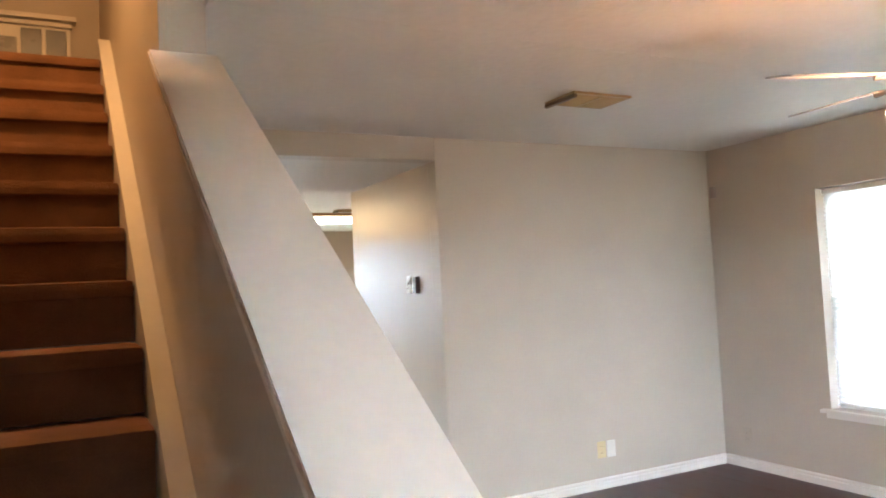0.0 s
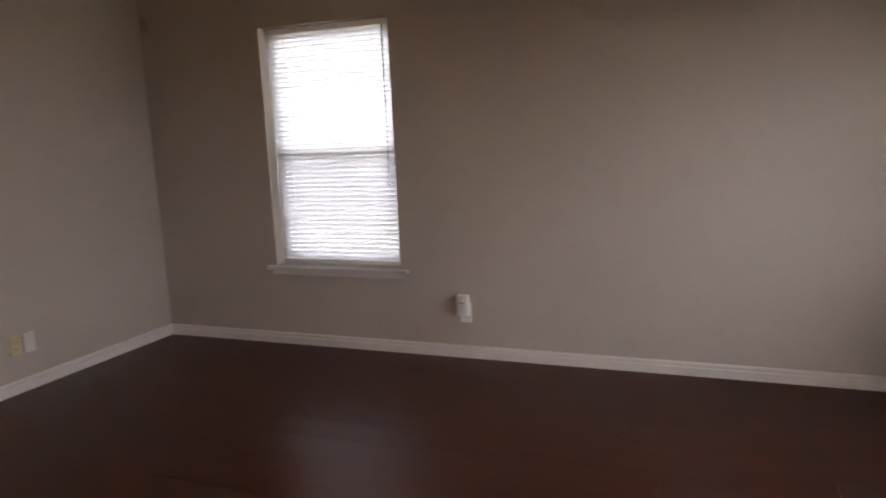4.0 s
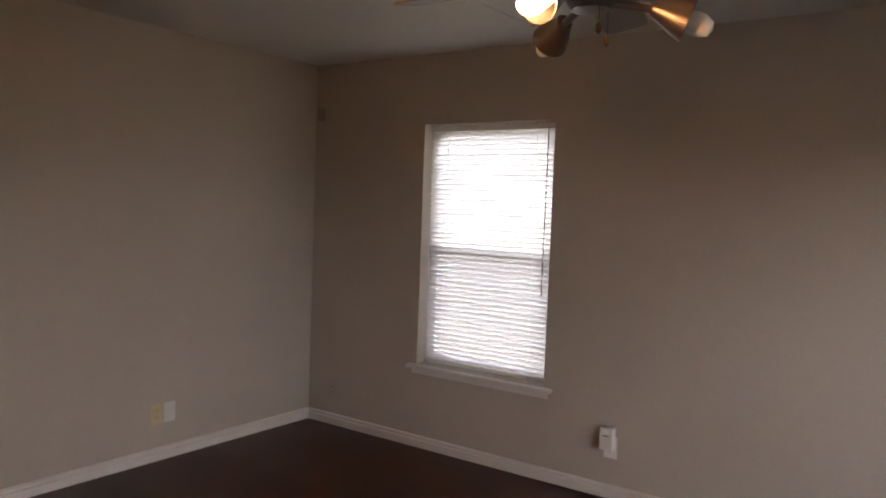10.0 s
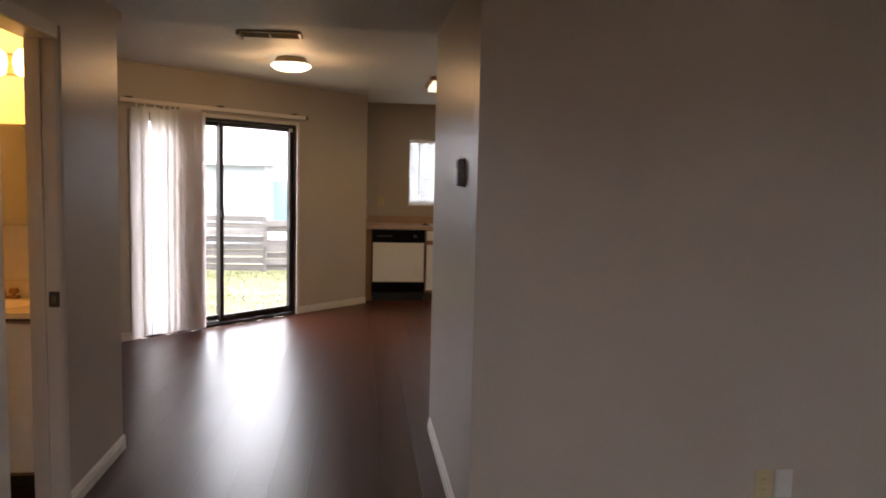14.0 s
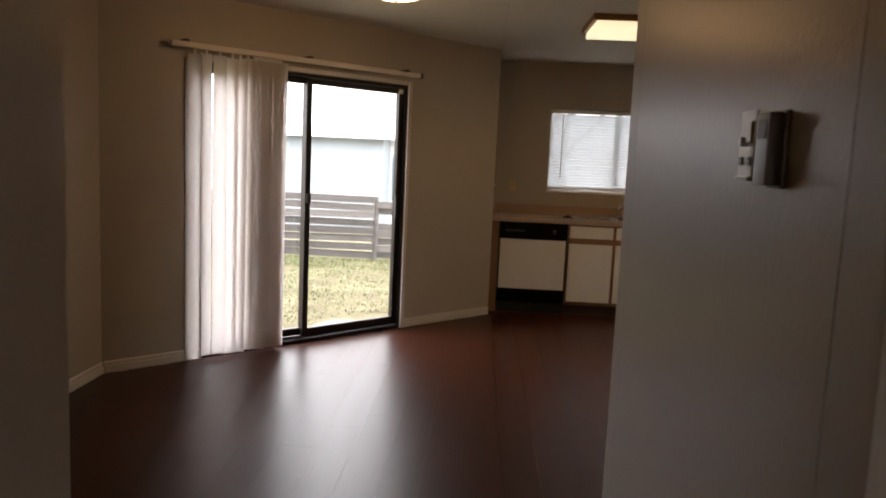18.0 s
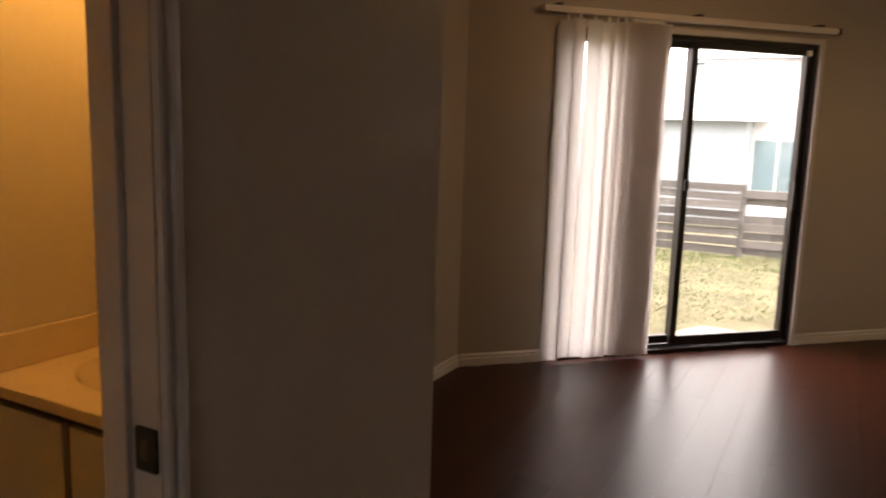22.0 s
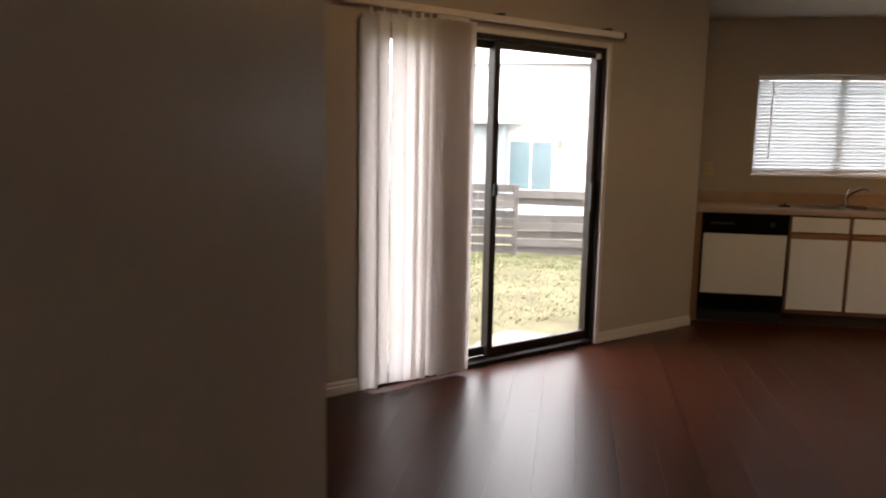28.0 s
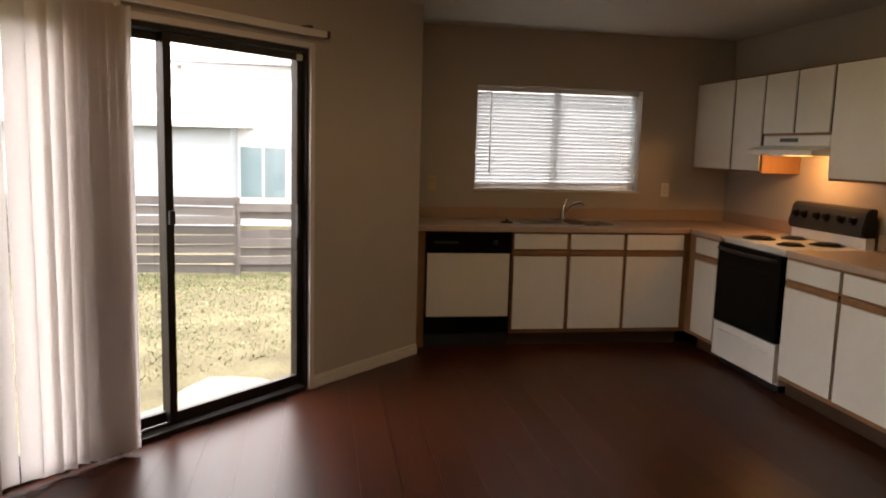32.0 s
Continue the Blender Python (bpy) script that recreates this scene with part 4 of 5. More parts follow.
part("strip", B((-0.334, EAST - 0.020, 6.868, 6.888, 0.9125, 1.005), soft=0.003), SPLASH, bs)
part("strip", B((EAST - 0.019, EAST - 0.001, 5.80, 6.866, 0.9125, 1.005), soft=0.003), SPLASH, bs)
part("strip", B((EAST - 0.019, EAST - 0.001, 3.53, 5.028, 0.9125, 1.005), soft=0.003), SPLASH, bs)
part("strip", B((-0.335, -0.317, 6.30, 6.866, 0.9125, 1.005), soft=0.003), SPLASH, bs)

sink = thing("kitchen_sink", "double-bowl stainless steel sink set in the worktop", "sink")
bm = B((SX0 - 0.012, SX1 + 0.012, SY0 - 0.012, SY0 + 0.022, 0.9125, 0.917), (SX0 - 0.012, SX1 + 0.012, SY1 - 0.075, SY1 + 0.012, 0.9125, 0.917), (SX0 - 0.012, SX0 + 0.022, SY0 + 0.022, SY1 - 0.075, 0.9125, 0.917),
       (SX1 - 0.022, SX1 + 0.012, SY0 + 0.022, SY1 - 0.075, 0.9125, 0.917), (0.842, 0.878, SY0 + 0.022, SY1 - 0.075, 0.9125, 0.917), soft=0.002)
part("rim", bm, STEEL, sink)
for a, b in ((SX0 + 0.022, 0.842), (0.878, SX1 - 0.022)):
    c, d = SY0 + 0.022, SY1 - 0.075
    bm = B((a - 0.003, a, c, d, 0.74, 0.913), (b, b + 0.003, c, d, 0.74, 0.913), (a, b, c - 0.003, c, 0.74, 0.913), (a, b, d, d + 0.003, 0.74, 0.913), (a, b, c, d, 0.737, 0.74))
    bowl = part("bowl", bm, STEEL, sink)
    part("drain", turned(bmesh.new(), [(0.0, 0.0), (0.028, 0.0), (0.042, 0.003), (0.044, 0.001)], ((a + b) / 2, (c + d) / 2, 0.7405), 18), CHROME, bowl, smooth=True)
fc = thing("kitchen_faucet", "chrome single-lever kitchen faucet behind the sink", "faucet", at=pose(0.93, 6.765, 0.917))
part("base_plate", B((-0.10, 0.10, -0.022, 0.022, 0.0, 0.010), soft=0.004), CHROME, fc, smooth=True)
part("body", turned(bmesh.new(), [(0.024, 0.008), (0.022, 0.05), (0.019, 0.075), (0.0, 0.080)], sides=18), CHROME, fc, smooth=True)
part("spout", bent(bmesh.new(), [(0, 0, 0.05), (0.012, -0.02, 0.085), (0.045, -0.06, 0.125), (0.085, -0.105, 0.150), (0.112, -0.135, 0.150), (0.122, -0.145, 0.130)], [0.013, 0.013, 0.012, 0.011, 0.011, 0.011]), CHROME, fc, smooth=True)
part("lever", bent(bmesh.new(), [(0, 0, 0.075), (0.006, 0.004, 0.10), (0.020, 0.012, 0.140), (0.034, 0.016, 0.165)], [0.012, 0.008, 0.007, 0.009]), CHROME, fc, smooth=True)
st = thing("sink_stopper", "dark rubber sink stopper lying on the worktop", "sink stopper", at=pose(0.40, 6.52, 0.9125))
part("disc", turned(bmesh.new(), [(0.0, 0.0), (0.045, 0.0), (0.047, 0.008), (0.030, 0.014), (0.0, 0.014)]), BLACK_MATT, st, smooth=True)
part("knob", turned(bmesh.new(), [(0.008, 0.013), (0.012, 0.024), (0.0, 0.030)], sides=12), BLACK_MATT, st, smooth=True)

# range: local x along the run, front toward -y
rg = thing("kitchen_range", "white electric range with black glass oven door and coil burners", "range", at=pose(XF - 0.015, 5.787, 0, 0, 0, -90))
RW = 0.748
part("body", B((0.0, RW, 0.022, 0.60, 0.05, 0.890)), ENAMEL, rg)
part("cooktop", B((-0.004, RW + 0.004, 0.0, 0.60, 0.892, 0.915), soft=0.008), ENAMEL, rg, smooth=True)
part("base_shadow", B((0.02, RW - 0.02, 0.04, 0.58, 0.0, 0.049)), BLACK_MATT, rg)
od = part("oven_door", B((0.004, RW - 0.004, -0.022, 0.020, 0.320, 0.868), soft=0.006), BLACK, rg, "black glass oven door")
part("door_handle", bent(bmesh.new(), [(0.05, -0.020, 0.83), (0.06, -0.05, 0.835), (0.12, -0.062, 0.835), (RW / 2, -0.066, 0.832), (RW - 0.12, -0.062, 0.835), (RW - 0.06, -0.05, 0.835), (RW - 0.05, -0.020, 0.83)], 0.012), BLACK_MATT, od, smooth=True)
part("window", B((0.12, RW - 0.12, -0.0235, -0.0215, 0.42, 0.74)), BLACK, od)
dr = part("storage_drawer", B((0.004, RW - 0.004, -0.018, 0.020, 0.065, 0.312), soft=0.006), ENAMEL, rg, "white storage drawer")
part("drawer_lip", B((0.08, RW - 0.08, -0.034, -0.016, 0.235, 0.262), soft=0.008), ENAMEL, dr, smooth=True)
for cx, cy, r in ((0.20, 0.16, 0.098), (0.55, 0.16, 0.078), (0.20, 0.42, 0.078), (0.55, 0.42, 0.098)):
    bn = part("burner_pan", turned(bmesh.new(), [(0.0, 0.0152), (r * 0.9, 0.0152), (r, 0.019), (r * 1.08, 0.0205), (r * 1.1, 0.0155)], (cx, cy, 0.90), 24), BLACK, rg, "dark drip pan", smooth=True)
    pts = [Vector((cx + (0.018 + (r * 0.86 - 0.018) * i / 60) * math.cos(i / 60 * math.tau * 3.5), cy + (0.018 + (r * 0.86 - 0.018) * i / 60) * math.sin(i / 60 * math.tau * 3.5), 0.926)) for i in range(61)]
    part("coil", bent(bmesh.new(), pts, 0.0055, 6), BLACK_MATT, bn, smooth=True)
bgd = part("backguard", B((0.0, RW, 0.535, 0.60, 0.9155, 0.985)), ENAMEL, rg, "white lower backguard")
bm = prism(bmesh.new(), [(0.512, 0.985), (0.498, 1.02), (0.530, 1.155), (0.552, 1.168), (0.602, 1.168), (0.602, 0.985)], "x", -0.004, RW + 0.004)
bmesh.ops.bevel(bm, geom=bm.edges[:], offset=0.008, segments=2, affect="EDGES")
cp = part("control_panel", bm, BLACK_MATT, rg, "black control panel with six knobs", smooth=True)
for u in (0.075, 0.165, 0.300, 0.395, 0.545, 0.655):
    kb = turned(bmesh.new(), [(0.030, 0.0), (0.030, 0.006), (0.022, 0.010), (0.019, 0.028), (0.0, 0.030)], sides=18)
    bmesh.ops.transform(kb, matrix=Matrix.Translation((u, 0.512, 1.085)) @ Matrix.Rotation(radians(77), 4, "X"), verts=kb.verts[:])
    part("knob", kb, BLACK, cp, smooth=True)
part("clock_window", B((0.455, 0.505, 0.505, 0.520, 1.06, 1.11), soft=0.002, ), BLACK_MATT, cp)

# wall cabinets and hood along the east wall, local x toward the room's end
def wall_unit(label, y, w, z0, z1, doors, dark_edge=True):
    c = thing("wall_cabinet", label, "cabinet", at=pose(2.112, y, 0, 0, 0, -90), group="kitchen wall cabinets")
    part("body", B((0.0, w, 0.002, EAST - 2.114, z0, z1)), OAK, c)
    part("bottom_rail", B((0.0, w, -0.003, 0.0015, z0, z0 + 0.012)), OAK_SIDE, c)
    step = w / doors
    for i in range(doors):
        part("door", B((i * step + 0.012, (i + 1) * step - 0.012, -0.020, -0.001, z0 + 0.016, z1 - 0.010), soft=0.003), LAMINATE, c, "white laminate door")
        part("pull_strip", B(((i + 1) * step - 0.0105, (i + 1) * step - 0.001, -0.012, 0.0, z0 + 0.014, z1 - 0.010)), DARK_GAP, c, "dark finger-pull strip")
    return c


wall_unit("white wall cabinet with oak edges in the kitchen corner", 6.878, 0.585, 1.355, 2.055, 1)
wall_unit("narrow white wall cabinet with oak edges beside the hood", 6.290, 0.395, 1.355, 2.055, 1)
wall_unit("short two-door white wall cabinet over the hood", 5.893, 0.735, 1.62, 2.055, 2)
wall_unit("tall white wall cabinet with oak edges beside the hood", 5.156, 0.52, 1.335, 2.055, 1)
wall_unit("white wall cabinet with oak edges at the run's end", 4.634, 0.60, 1.335, 2.055, 1)

hd = thing("range_hood", "white range hood with a lit lens over the range", "range hood", at=pose(2.112, 5.885, 0, 0, 0, -90))
bm = prism(bmesh.new(), [(EAST - 2.114, 1.618), (-0.01, 1.618), (-0.01, 1.552), (-0.135, 1.520), (-0.135, 1.488), (EAST - 2.114, 1.488)], "x", 0.002, 0.725)
bmesh.ops.bevel(bm, geom=bm.edges[:], offset=0.004, segments=1, affect="EDGES")
part("shell", bm, ENAMEL, hd, "white painted shell")
part("grille", B((0.20, 0.40, -0.0125, -0.0095, 1.575, 1.600)), GREY_PLASTIC, hd, "grey control strip")
part("lens", B((0.28, 0.44, -0.03, 0.08, 1.482, 1.4935), soft=0.002), HOOD_GLASS, hd, "glowing lamp lens")
part("filter", B((0.06, 0.26, 0.02, 0.26, 1.480, 1.4875)), STEEL, hd)

wall_plate("outlet", pose(-0.14, BACK - 0.0005, 1.19, 0, 0, TO_S), "cream socket plate beside the kitchen window", YELLOWED)
wall_plate("outlet", pose(1.86, BACK - 0.0005, 1.17, 0, 0, TO_S), "cream socket plate in the kitchen corner", CAP)
wall_plate("light_switch", pose(-0.3355, 6.62, 1.19, 0, 0, -90), "small switch plate at the counter's end", PLATE, "switch")

# ---- bathroom things ----
VX0, VX1, VY, VB, VZ = -2.460, HALL_IN - 0.006, 0.69, 1.145, 0.842
vu = thing("bath_vanity", "small vanity cabinet with cream doors and dark edges", "vanity")
part("body", B((VX0 + 0.002, VX1 - 0.002, VY + 0.022, VB, 0.09, VZ - 0.145)), OAK, vu)
part("toe_board", B((VX0 + 0.002, VX1 - 0.002, VY + 0.09, VY + 0.105, 0.0, 0.089)), DARK_GAP, vu)
part("front_rail", B((VX0 + 0.002, VX1 - 0.002, VY + 0.0225, VY + 0.04, VZ - 0.144, VZ - 0.039)), OAK, vu)
mid = -2.185
for a, b in ((VX0 + 0.012, mid - 0.012), (mid + 0.012, VX1 - 0.012)):
    part("door", B((a, b, VY + 0.004, VY + 0.0215, 0.11, VZ - 0.052), soft=0.003), LAMINATE, vu)
bt = thing("wash_basin", "glossy cream moulded wash basin set on the vanity", "wash basin")
BX, BY, RX, RY = -2.165, 0.915, 0.205, 0.150
bm = bmesh.new()
N = 40
ring, outer = [], []
for k in range(N):
    a = k * math.tau / N
    ring.append(bm.verts.new((BX + RX * math.cos(a), BY + RY * math.sin(a), VZ)))
    ux, uy = math.cos(a), math.sin(a)
    fx = ((VX1 if ux > 0 else VX0) - BX) / ux if abs(ux) > 1e-6 else 1e9
    fy = ((VB if uy > 0 else VY - 0.010) - BY) / uy if abs(uy) > 1e-6 else 1e9
    s = min(fx, fy)
    outer.append(bm.verts.new((BX + s * ux, BY + s * uy, VZ)))
corners = [bm.verts.new((x, y, VZ)) for x in (VX0, VX1) for y in (VY - 0.010, VB)]
for k in range(N):
    bm.faces.new((ring[k], ring[(k + 1) % N], outer[(k + 1) % N], outer[k]))
for c in corners:
    near = sorted(range(N), key=lambda k: (outer[k].co - c.co).length)
    for k in range(N):
        o, p = outer[k].co, outer[(k + 1) % N].co
        if abs(o.x - c.co.x) < 1e-4 and abs(p.y - c.co.y) < 1e-4 or abs(o.y - c.co.y) < 1e-4 and abs(p.x - c.co.x) < 1e-4:
            if (o - c.co).length < 0.3 and (p - c.co).length < 0.3 and (o - p).length > 1e-4:
                try:
                    bm.faces.new((outer[k], outer[(k + 1) % N], c))
                except ValueError:
                    pass
prev = ring
for r, dz in ((0.965, -0.006), (0.93, -0.022), (0.84, -0.060), (0.66, -0.098), (0.40, -0.122), (0.10, -0.130)):
    row = [bm.verts.new((BX + RX * r * math.cos(k * math.tau / N), BY + 0.012 * (1 - r) * 6 * 0.4 + RY * r * math.sin(k * math.tau / N), VZ + dz)) for k in range(N)]
    for k in range(N):
        bm.faces.new((prev[k], row[k], row[(k + 1) % N], prev[(k + 1) % N]))
    prev = row
bm.faces.new(prev)
part("basin_top", bm, MARBLE, bt, smooth=True)
part("front_edge", B((VX0, VX1, VY - 0.012, VY + 0.006, VZ - 0.026, VZ - 0.0005), soft=0.004), MARBLE, bt)
part("edge_band", B((VX0, VX1, VY - 0.006, VY + 0.010, VZ - 0.038, VZ - 0.027)), DARK_GAP, bt, "dark band under the edge")
part("side_splash", B((VX0, VX0 + 0.018, VY, VB - 0.019, VZ + 0.0005, 0.926), soft=0.004), MARBLE, bt)
part("back_splash", B((VX0, VX1, VB - 0.018, VB + 0.001, VZ + 0.0005, 0.926), soft=0.004), MARBLE, bt)
part("drain", turned(bmesh.new(), [(0.0, 0.0), (0.020, 0.0), (0.026, 0.003), (0.027, 0.0)], (BX, BY + 0.026, VZ - 0.1295), 18), DULL_BRASS, bt, "dark drain ring", smooth=True)
bf = thing("bath_faucet", "tarnished brass two-handle bathroom faucet", "faucet", at=pose(-2.165, 1.085, VZ + 0.0005))
part("base", B((-0.075, 0.075, -0.022, 0.022, 0.0, 0.014), soft=0.006), BRASS, bf, smooth=True)
part("spout", bent(bmesh.new(), [(0, 0, 0.012), (0, -0.01, 0.045), (0, -0.045, 0.062), (0, -0.085, 0.055), (0, -0.095, 0.042)], [0.016, 0.014, 0.012, 0.010, 0.010]), BRASS, bf, smooth=True)
for u in (-0.052, 0.052):
    part("handle", turned(bmesh.new(), [(0.012, 0.012), (0.010, 0.022), (0.021, 0.028), (0.024, 0.040), (0.018, 0.050), (0.0, 0.052)], (u, 0, 0), 14), BRASS, bf, smooth=True)
mc = thing("mirror_cabinet", "mirror-fronted medicine cabinet over the vanity", "mirror cabinet")
part("case", B((-2.310, -1.950, 1.072, 1.146, 1.203, 1.69), soft=0.002), PLATE, mc)
part("mirror", B((-2.310, -1.950, 1.065, 1.0715, 1.203, 1.69), soft=0.002), MIRROR, mc, "mirror door")
vl = thing("vanity_lamp", "lit vanity lamp bar with ribbed glass shades", "wall lamp")
part("back_plate", B((-2.38, -1.94, 1.125, 1.1465, 1.93, 2.03), soft=0.006), BRASS, vl)
for u in (-2.30, -2.16, -2.02):
    part("shade", turned(bmesh.new(), [(0.028, 0.06), (0.048, 0.04), (0.055, 0.0), (0.048, -0.05), (0.03, -0.065)], (u, 1.06, 1.98), 20), VANITY_GLASS, vl, "glowing glass shade", smooth=True)
    part("stem", tube(bmesh.new(), (u, 1.06, 1.98 + 0.06), (u, 1.128, 2.0), 0.008), BRASS, vl)
tp = thing("paper_holder", "tarnished toilet paper holder on the alcove wall", "paper holder", at=pose(-2.5445, 0.12, 0.735, 0, 0, -90))
for u in (-0.07, 0.07):
    part("post", B((u - 0.014, u + 0.014, 0.0, 0.055, -0.018, 0.018), soft=0.004), DULL_BRASS, tp)
part("roller", tube(bmesh.new(), (-0.058, 0.04, -0.012), (0.058, 0.04, -0.012), 0.009), PLATE, tp, "white roller", smooth=True)

# ---- outside ----
def ground_z(x, y):
    far = max(0.0, y - 5.0)
    return -0.13 - 0.012 * min(far, 6.0) - 0.045 * max(0.0, min(far - 6.0, 8.0)) * 0.9 + 0.015 * noise.noise(Vector((x * 0.7, y * 0.7, 0)))


xs = [-400, -120, -40, -16, -12] + [-10 + 0.5 * i for i in range(37)] + [12, 20, 60, 200, 400]
ys = [-300, -80, -30, -12, 0] + [3 + 0.5 * i for i in range(36)] + [24, 32, 60, 150, 400]
verts = [(x, y, ground_z(x, y) if 2.5 < y < 24 else (-0.2 if y < 4 else -0.55)) for y in ys for x in xs]
nx = len(xs)
faces = [(j * nx + i, j * nx + i + 1, (j + 1) * nx + i + 1, (j + 1) * nx + i) for j in range(len(ys) - 1) for i in range(nx - 1)]
me = bpy.data.meshes.new("ground")
me.from_pydata(verts, [], faces)
me.materials.append(GRASS_SOIL)
tagged(new("ground", me), "patchy winter lawn soil with dry and green grass", "ground", "", "structure")


def blades(name, count, material, label, chooser, tall, wide, seed):
    """Loose grass or leaves as one sheet of small pieces."""
    rng = np.random.default_rng(seed)
    v, f = [], []
    made = 0
    while made < count:
        x, y = rng.uniform(-6.5, 2.5), rng.uniform(4.6, 11.4)
        if y < x + 6.85 and x < 0.2 or y < 7.2 and x > -0.4 or rng.uniform() > chooser(x, y):
            continue
        if -2.95 < x < -1.2 and y < x + 8.0:
            continue
        made += 1
        a, h, w = rng.uniform(0, math.tau), tall * rng.uniform(0.5, 1.3), wide * rng.uniform(0.6, 1.3)
        z, lean = ground_z(x, y) - 0.005, rng.uniform(0.2, 1.3)
        dx, dy = math.cos(a), math.sin(a)
        k = len(v)
        v += [(x - dy * w, y + dx * w, z), (x + dy * w, y - dx * w, z), (x + dx * h * lean * 0.5 + dy * w * 0.7, y + dy * h * lean * 0.5 - dx * w * 0.7, z + h * 0.7), (x + dx * h * lean, y + dy * h * lean, z + h)]
        f += [(k, k + 1, k + 2), (k, k + 2, k + 3)]
    me = bpy.data.meshes.new(name)
    me.from_pydata(v, [], f)
    me.materials.append(material)
    return tagged(new(name, me), label, "grass", "", "stuff")


def patchy(x, y):
    return 0.5 + 0.9 * noise.noise(Vector((x * 1.1, y * 1.1, 4.0)))


blades("dry_grass", 26000, STRAW, "short straw-coloured dry grass", lambda x, y: 0.75 - 0.4 * (y > 9.6), 0.016, 0.004, 3)
blades("green_grass", 22000, GREEN, "short green grass, thicker by the fence", lambda x, y: 0.20 + 0.35 * patchy(x, y) + 1.0 * (y > 9.4), 0.030, 0.005, 4)
blades("fallen_leaves", 1700, LEAF, "brown fallen leaves on the lawn", lambda x, y: 0.2 + 0.7 * patchy(x + 9, y), 0.022, 0.018, 5)

patio = thing("patio_slab", "pale concrete step slab outside the patio door", "patio", at=DIAG)
bm = bmesh.new()
prism(bm, [(0.30, 0.16), (2.62, 0.16), (2.58, 0.62), (2.48, 0.80), (2.36, 0.90), (2.10, 0.82), (1.80, 0.64), (0.30, 0.60)], "z", -0.24, -0.095)
bmesh.ops.bevel(bm, geom=bm.edges[:], offset=0.015, segments=2, affect="EDGES")
part("slab", bm, CONCRETE, patio)
bm = prism(bmesh.new(), [(-2.95, 3.6), (-0.45, 3.6), (-0.45, 6.18), (-0.52, 6.10), (-2.95, 3.67)], "z", -0.6, -0.0535)
solid("foundation_corner", bm, CONCRETE, "concrete foundation under the diagonal wall", "foundation", "structure")
structure("foundation", [(WEST - T, EAST + T, FRONT - T, 3.6, -0.6, -0.052), (-0.45, EAST + T, 3.6, BACK + T, -0.6, -0.053)], CONCRETE, "concrete foundation under the house", category="foundation")


def fence(name, x0, x1, y, top, rows, seed, label, missing=(), warp=0.7):
    fe = thing(name, label, "fence")
    rnd = random.Random(seed)
    n = max(1, round((x1 - x0) / 1.9))
    step = (x1 - x0) / n
    for i in range(n + 1):
        x = x0 + i * step
        part("post", B((x - 0.04, x + 0.04, y + 0.0, y + 0.045, ground_z(x, y) - 0.1, top + rnd.uniform(-0.03, 0.0)), soft=0.006), FENCE, fe)
    low = ground_z(x0, y) + 0.03
    high = (top - low) / rows
    me = mesh_of("board", B((-step / 2 + 0.004, step / 2 - 0.004, -0.011, 0.011, -0.053, 0.053), soft=0.003), FENCE)
    for i in range(n):
        for k in range(rows):
            if rnd.random() < 0.02 or (i, k) in missing:
                continue
            ob = new("board", me)
            ob.parent = fe
            ob.matrix_local = pose(x0 + (i + 0.5) * step, y + (-0.055 if k % 2 else -0.012), low + (k + 0.5) * high, rnd.uniform(-6, 6), rnd.uniform(-warp, warp), rnd.uniform(-0.5, 0.5))
    return fe


fence("board_fence", -11.55, -2.05, 10.6, 0.80, 8, 11, "weathered grey fence of horizontal boards across the yard")
fence("board_fence", -2.05, 7.45, 10.66, 0.72, 8, 12, "weathered grey board fence section with warped boards and gaps", ((0, 5),), 1.1)


def lap_wall(house, x0, x1, y, z0, z1, cladding):
    n = int((z1 - z0) / 0.15)
    h = (z1 - z0) / n
    me = mesh_of("siding_board", prism(bmesh.new(), [(0.0, 0.0), (-0.020, 0.0), (-0.006, h), (0.0, h)], "x", 0.0, x1 - x0), cladding)
    for k in range(n):
        ob = new("siding_board", me)
        ob.parent = house
        ob.matrix_local = pose(x0, y, z0 + k * h)


def neighbour(name, label, x0, x1, y, eave, depth, cladding):
    hs = thing(name, label, "house")
    part("wall", B((x0, x1, y, y + depth, -0.9, eave)), cladding, hs)
    lap_wall(hs, x0, x1, y - 0.001, -0.6, eave - 0.02, cladding)
    part("corner_board", B((x1 - 0.09, x1 + 0.02, y - 0.03, y + 0.05, -0.8, eave)), cladding, hs)
    bm = prism(bmesh.new(), [(y - 0.45, eave), (y - 0.45, eave + 0.14), (y + depth / 2, eave + 0.14 + depth * 0.24), (y + depth + 0.45, eave + 0.14), (y + depth + 0.45, eave)], "x", x0 - 0.4, x1 + 0.4)
    part("roof", bm, ROOFING, hs, "pale shingle roof")
    part("fascia", B((x0 - 0.4, x1 + 0.4, y - 0.475, y - 0.452, eave - 0.03, eave + 0.13)), WHITE_SIDING, hs)
    part("soffit", B((x0 - 0.4, x1 + 0.4, y - 0.45, y - 0.022, eave - 0.028, eave - 0.006)), SHADE_TRIM, hs)
    return hs


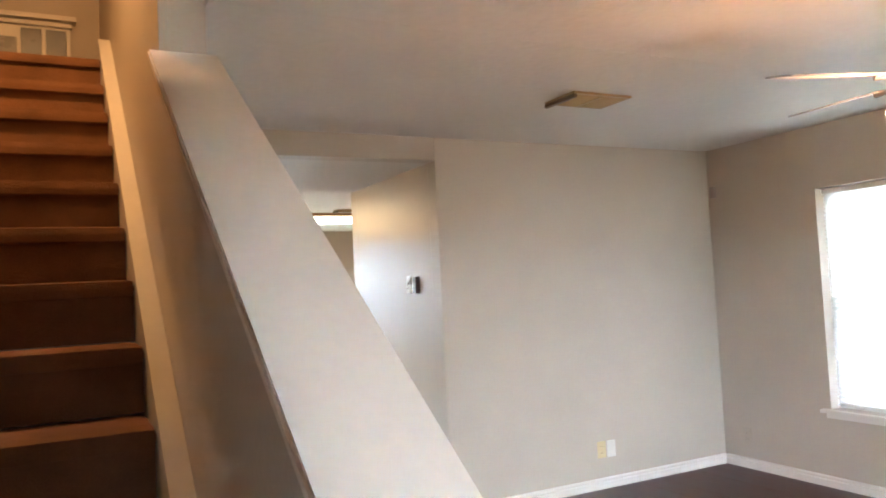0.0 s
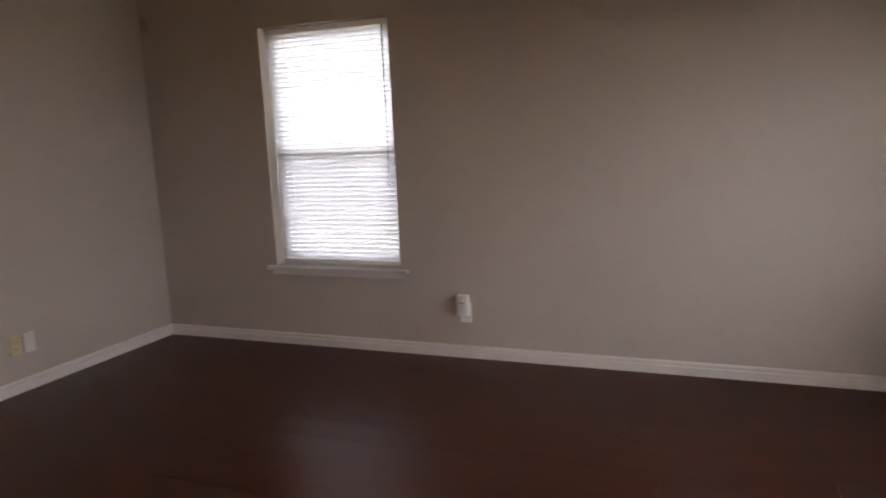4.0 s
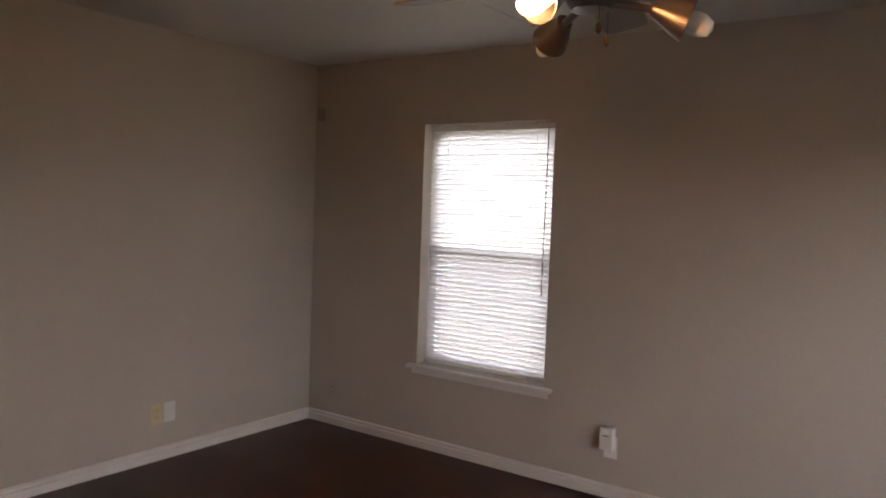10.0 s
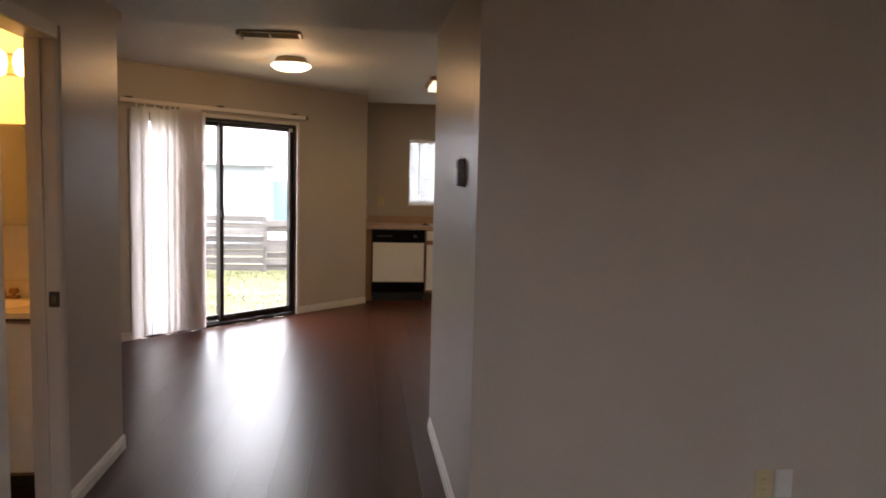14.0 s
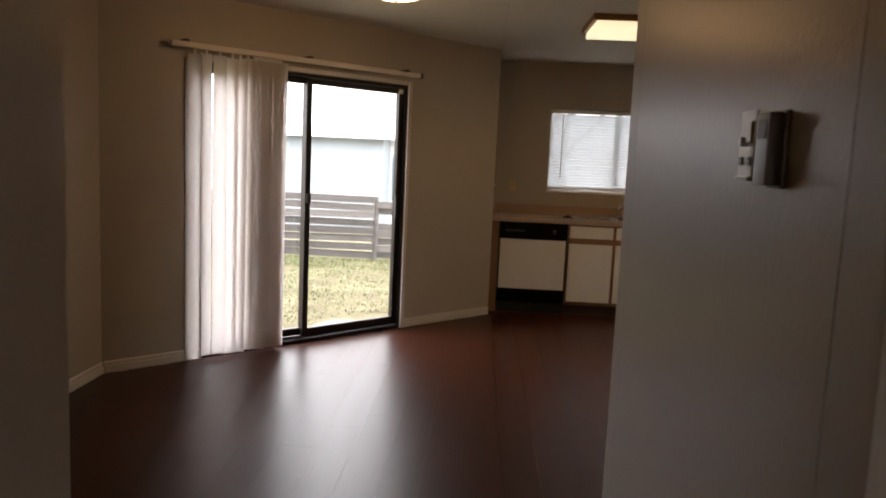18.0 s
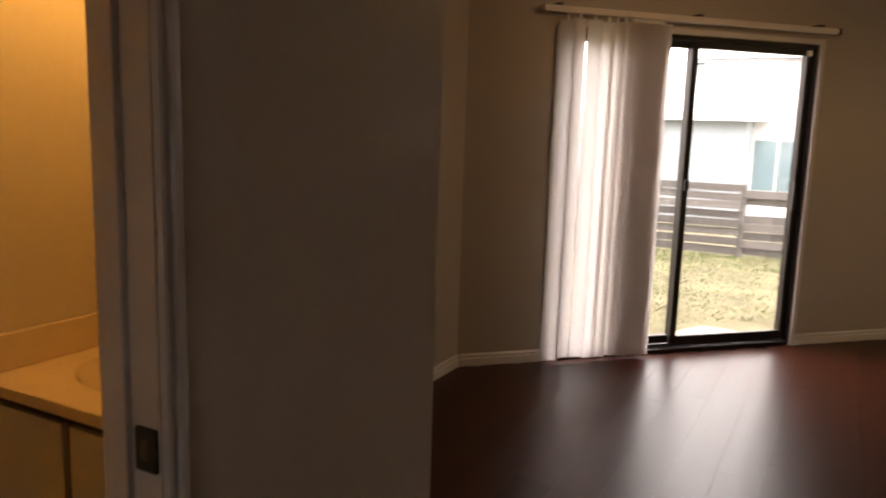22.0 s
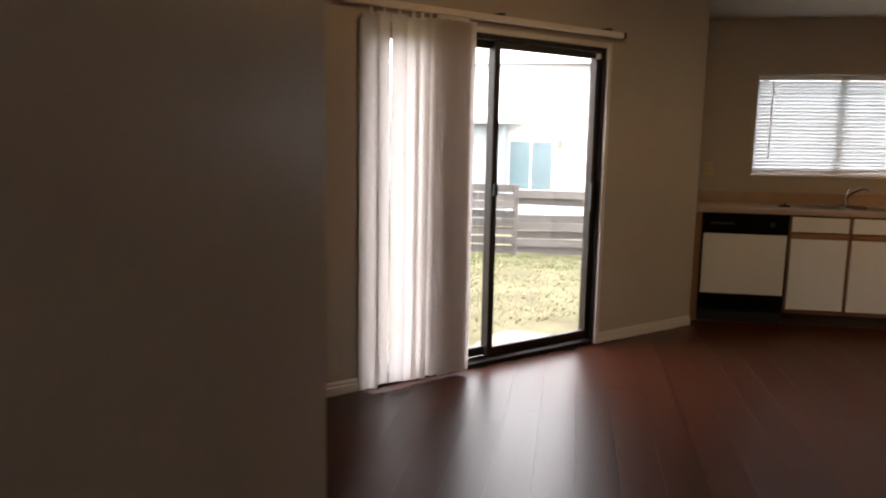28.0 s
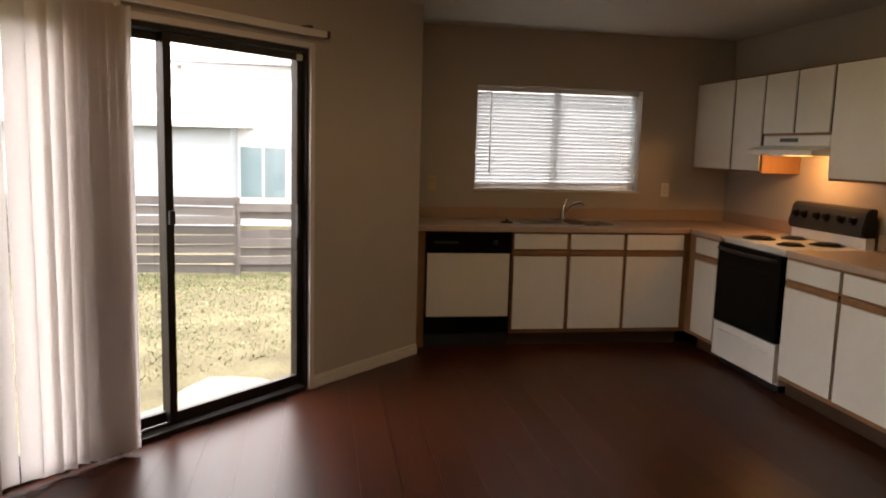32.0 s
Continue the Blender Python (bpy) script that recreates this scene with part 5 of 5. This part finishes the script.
hs = neighbour("neighbour_house", "single-storey house with pale blue-white lap siding beyond the fence", -13.0, -2.95, 18.0, 1.80, 6.0, SIDING)
hs = neighbour("neighbour_house", "house wing with pale siding and a wide sliding window", -4.2, 8.5, 19.6, 3.3, 5.0, WHITE_SIDING)
win = part("window", B((-2.95, -1.75, 19.55, 19.60, 0.1, 1.42), soft=0.008), VINYL, hs, "white framed sliding window")
part("pane", B((-2.88, -2.38, 19.54, 19.552, 0.16, 1.36)), BLUE_PANE, win)
part("pane", B((-2.32, -1.82, 19.53, 19.542, 0.16, 1.36)), BLUE_PANE, win)
for u in (-2.23, -2.15, -1.97, -1.89):
    part("blind_edge", B((u, u + 0.022, 19.524, 19.531, 0.16, 1.36)), SHADE_TRIM, win)
part("wall_lantern", B((-1.70, -1.56, 19.46, 19.598, 1.22, 1.42), soft=0.02), BRICK_RED, hs, "faded reddish wall lantern")


def bare_tree(x, y, seed):
    tr = thing("bare_tree", "leafless tree with a forked crown beyond the fence", "tree")
    rnd = random.Random(seed)
    trunk, limbs = bmesh.new(), bmesh.new()
    base = Vector((x, y, ground_z(x, y) - 0.1))
    bent(trunk, [base, base + Vector((0.05, 0, 0.9)), base + Vector((-0.04, 0.05, 1.8))], [0.17, 0.13, 0.11], 10)

    def grow(p, d, length, r, level):
        q = p + d * length * 0.5 + Vector((rnd.uniform(-1, 1), rnd.uniform(-1, 1), 0.3)) * length * 0.07
        e = p + d * length
        bent(limbs, [p, q, e], [r, r * 0.8, r * 0.55], 6 if level < 3 else 4)
        if level < 5:
            for _ in range(3 if level < 4 else 2):
                nd = (d + Vector((rnd.uniform(-1, 1), rnd.uniform(-1, 1), rnd.uniform(-0.25, 0.75))) * 0.75).normalized()
                grow(e, nd, length * rnd.uniform(0.6, 0.85), r * 0.55, level + 1)

    for a in range(4):
        grow(base + Vector((-0.04, 0.05, 1.75)), Vector((math.cos(a * 1.6), math.sin(a * 1.6), 1.2)).normalized(), 1.1, 0.07, 1)
    part("trunk", trunk, BARK, tr, smooth=True)
    part("limbs", limbs, BARK, tr)
    return tr


bare_tree(1.0, 13.2, 3)
es = thing("neighbour_house", "pale-sided house beyond the living room window", "house")
EX = 13.0
part("wall", B((EX, EX + 5.0, -9.0, 3.5, -0.5, 2.9)), SIDING, es)
me = mesh_of("siding_board", prism(bmesh.new(), [(EX - 0.001, 0.0), (EX - 0.02, 0.0), (EX - 0.007, 0.15), (EX - 0.001, 0.15)], "y", -9.0, 3.5), SIDING)
for k in range(20):
    ob = new("siding_board", me)
    ob.parent = es
    ob.matrix_local = pose(0, 0, -0.1 + 0.15 * k)
ew = part("window", B((EX - 0.06, EX - 0.021, -3.0, -2.0, 0.9, 2.1), soft=0.01), VINYL, es, "white framed window")
part("pane", B((EX - 0.07, EX - 0.061, -2.93, -2.07, 0.97, 2.03)), BLUE_PANE, ew)
part("roof", prism(bmesh.new(), [(EX - 0.45, 2.9), (EX - 0.45, 3.02), (EX + 2.4, 4.3), (EX + 5.2, 3.02), (EX + 5.2, 2.9)], "y", -9.4, 3.9), ROOFING, es, "pale shingle roof")

# ---- plank floor, laid along the walk ----
structure("floor", [(WEST, EAST, FRONT, 3.7, -0.051, -0.0125), (-0.336, EAST, 3.7, BACK, -0.051, -0.0125)], SUBFLOOR, "dark reddish-brown wood plank floor running through all rooms", category="floor")
bm = prism(bmesh.new(), [(DINE_W, 3.70), (-0.3362, 3.70), (-0.3362, 6.18), (-0.40, 6.12)], "z", -0.051, -0.0125)
base_floor = bpy.data.objects["floor"]
part("subfloor_corner", bm, SUBFLOOR, base_floor)
PW, PL = 0.182, 1.22
plank_meshes = {}
lay = random.Random(8)


def plank(x, y0, y1, width):
    key = (round(width, 3), round(y1 - y0, 3))
    if key not in plank_meshes:
        w, l = width / 2 - 0.0004, (y1 - y0) / 2 - 0.0004
        rows = [(w, l, -0.011), (w, l, 0.0)]
        v = [(sx * a, sy * b, z) for a, b, z in rows for sx, sy in ((-1, -1), (1, -1), (1, 1), (-1, 1))]
        f = [(i * 4 + k, i * 4 + (k + 1) % 4, i * 4 + 4 + (k + 1) % 4, i * 4 + 4 + k) for i in range(1) for k in range(4)] + [(4, 5, 6, 7)]
        me = bpy.data.meshes.new("plank")
        me.from_pydata(v, [], f)
        me.materials.append(WOOD_FLOOR)
        plank_meshes[key] = me
    ob = new("plank", plank_meshes[key])
    ob.parent = base_floor
    ob.matrix_local = pose(x, (y0 + y1) / 2, 0, lay.uniform(-0.015, 0.015), lay.uniform(-0.12, 0.12), 0)


rnd = random.Random(21)
x = WEST
while x < EAST - 0.01:
    w = min(PW, EAST - x)
    cx = x + w / 2
    top = BACK if cx > -0.336 else min(BACK, cx + 6.458 + 0.02)
    y = FRONT - round(rnd.uniform(0.1, 1.0), 1)
    while y < top:
        a, b = max(y, FRONT), min(y + PL, top)
        if b - a > 0.04:
            plank(cx, round(a, 3), round(b, 3), w)
        y += PL
    x += PW
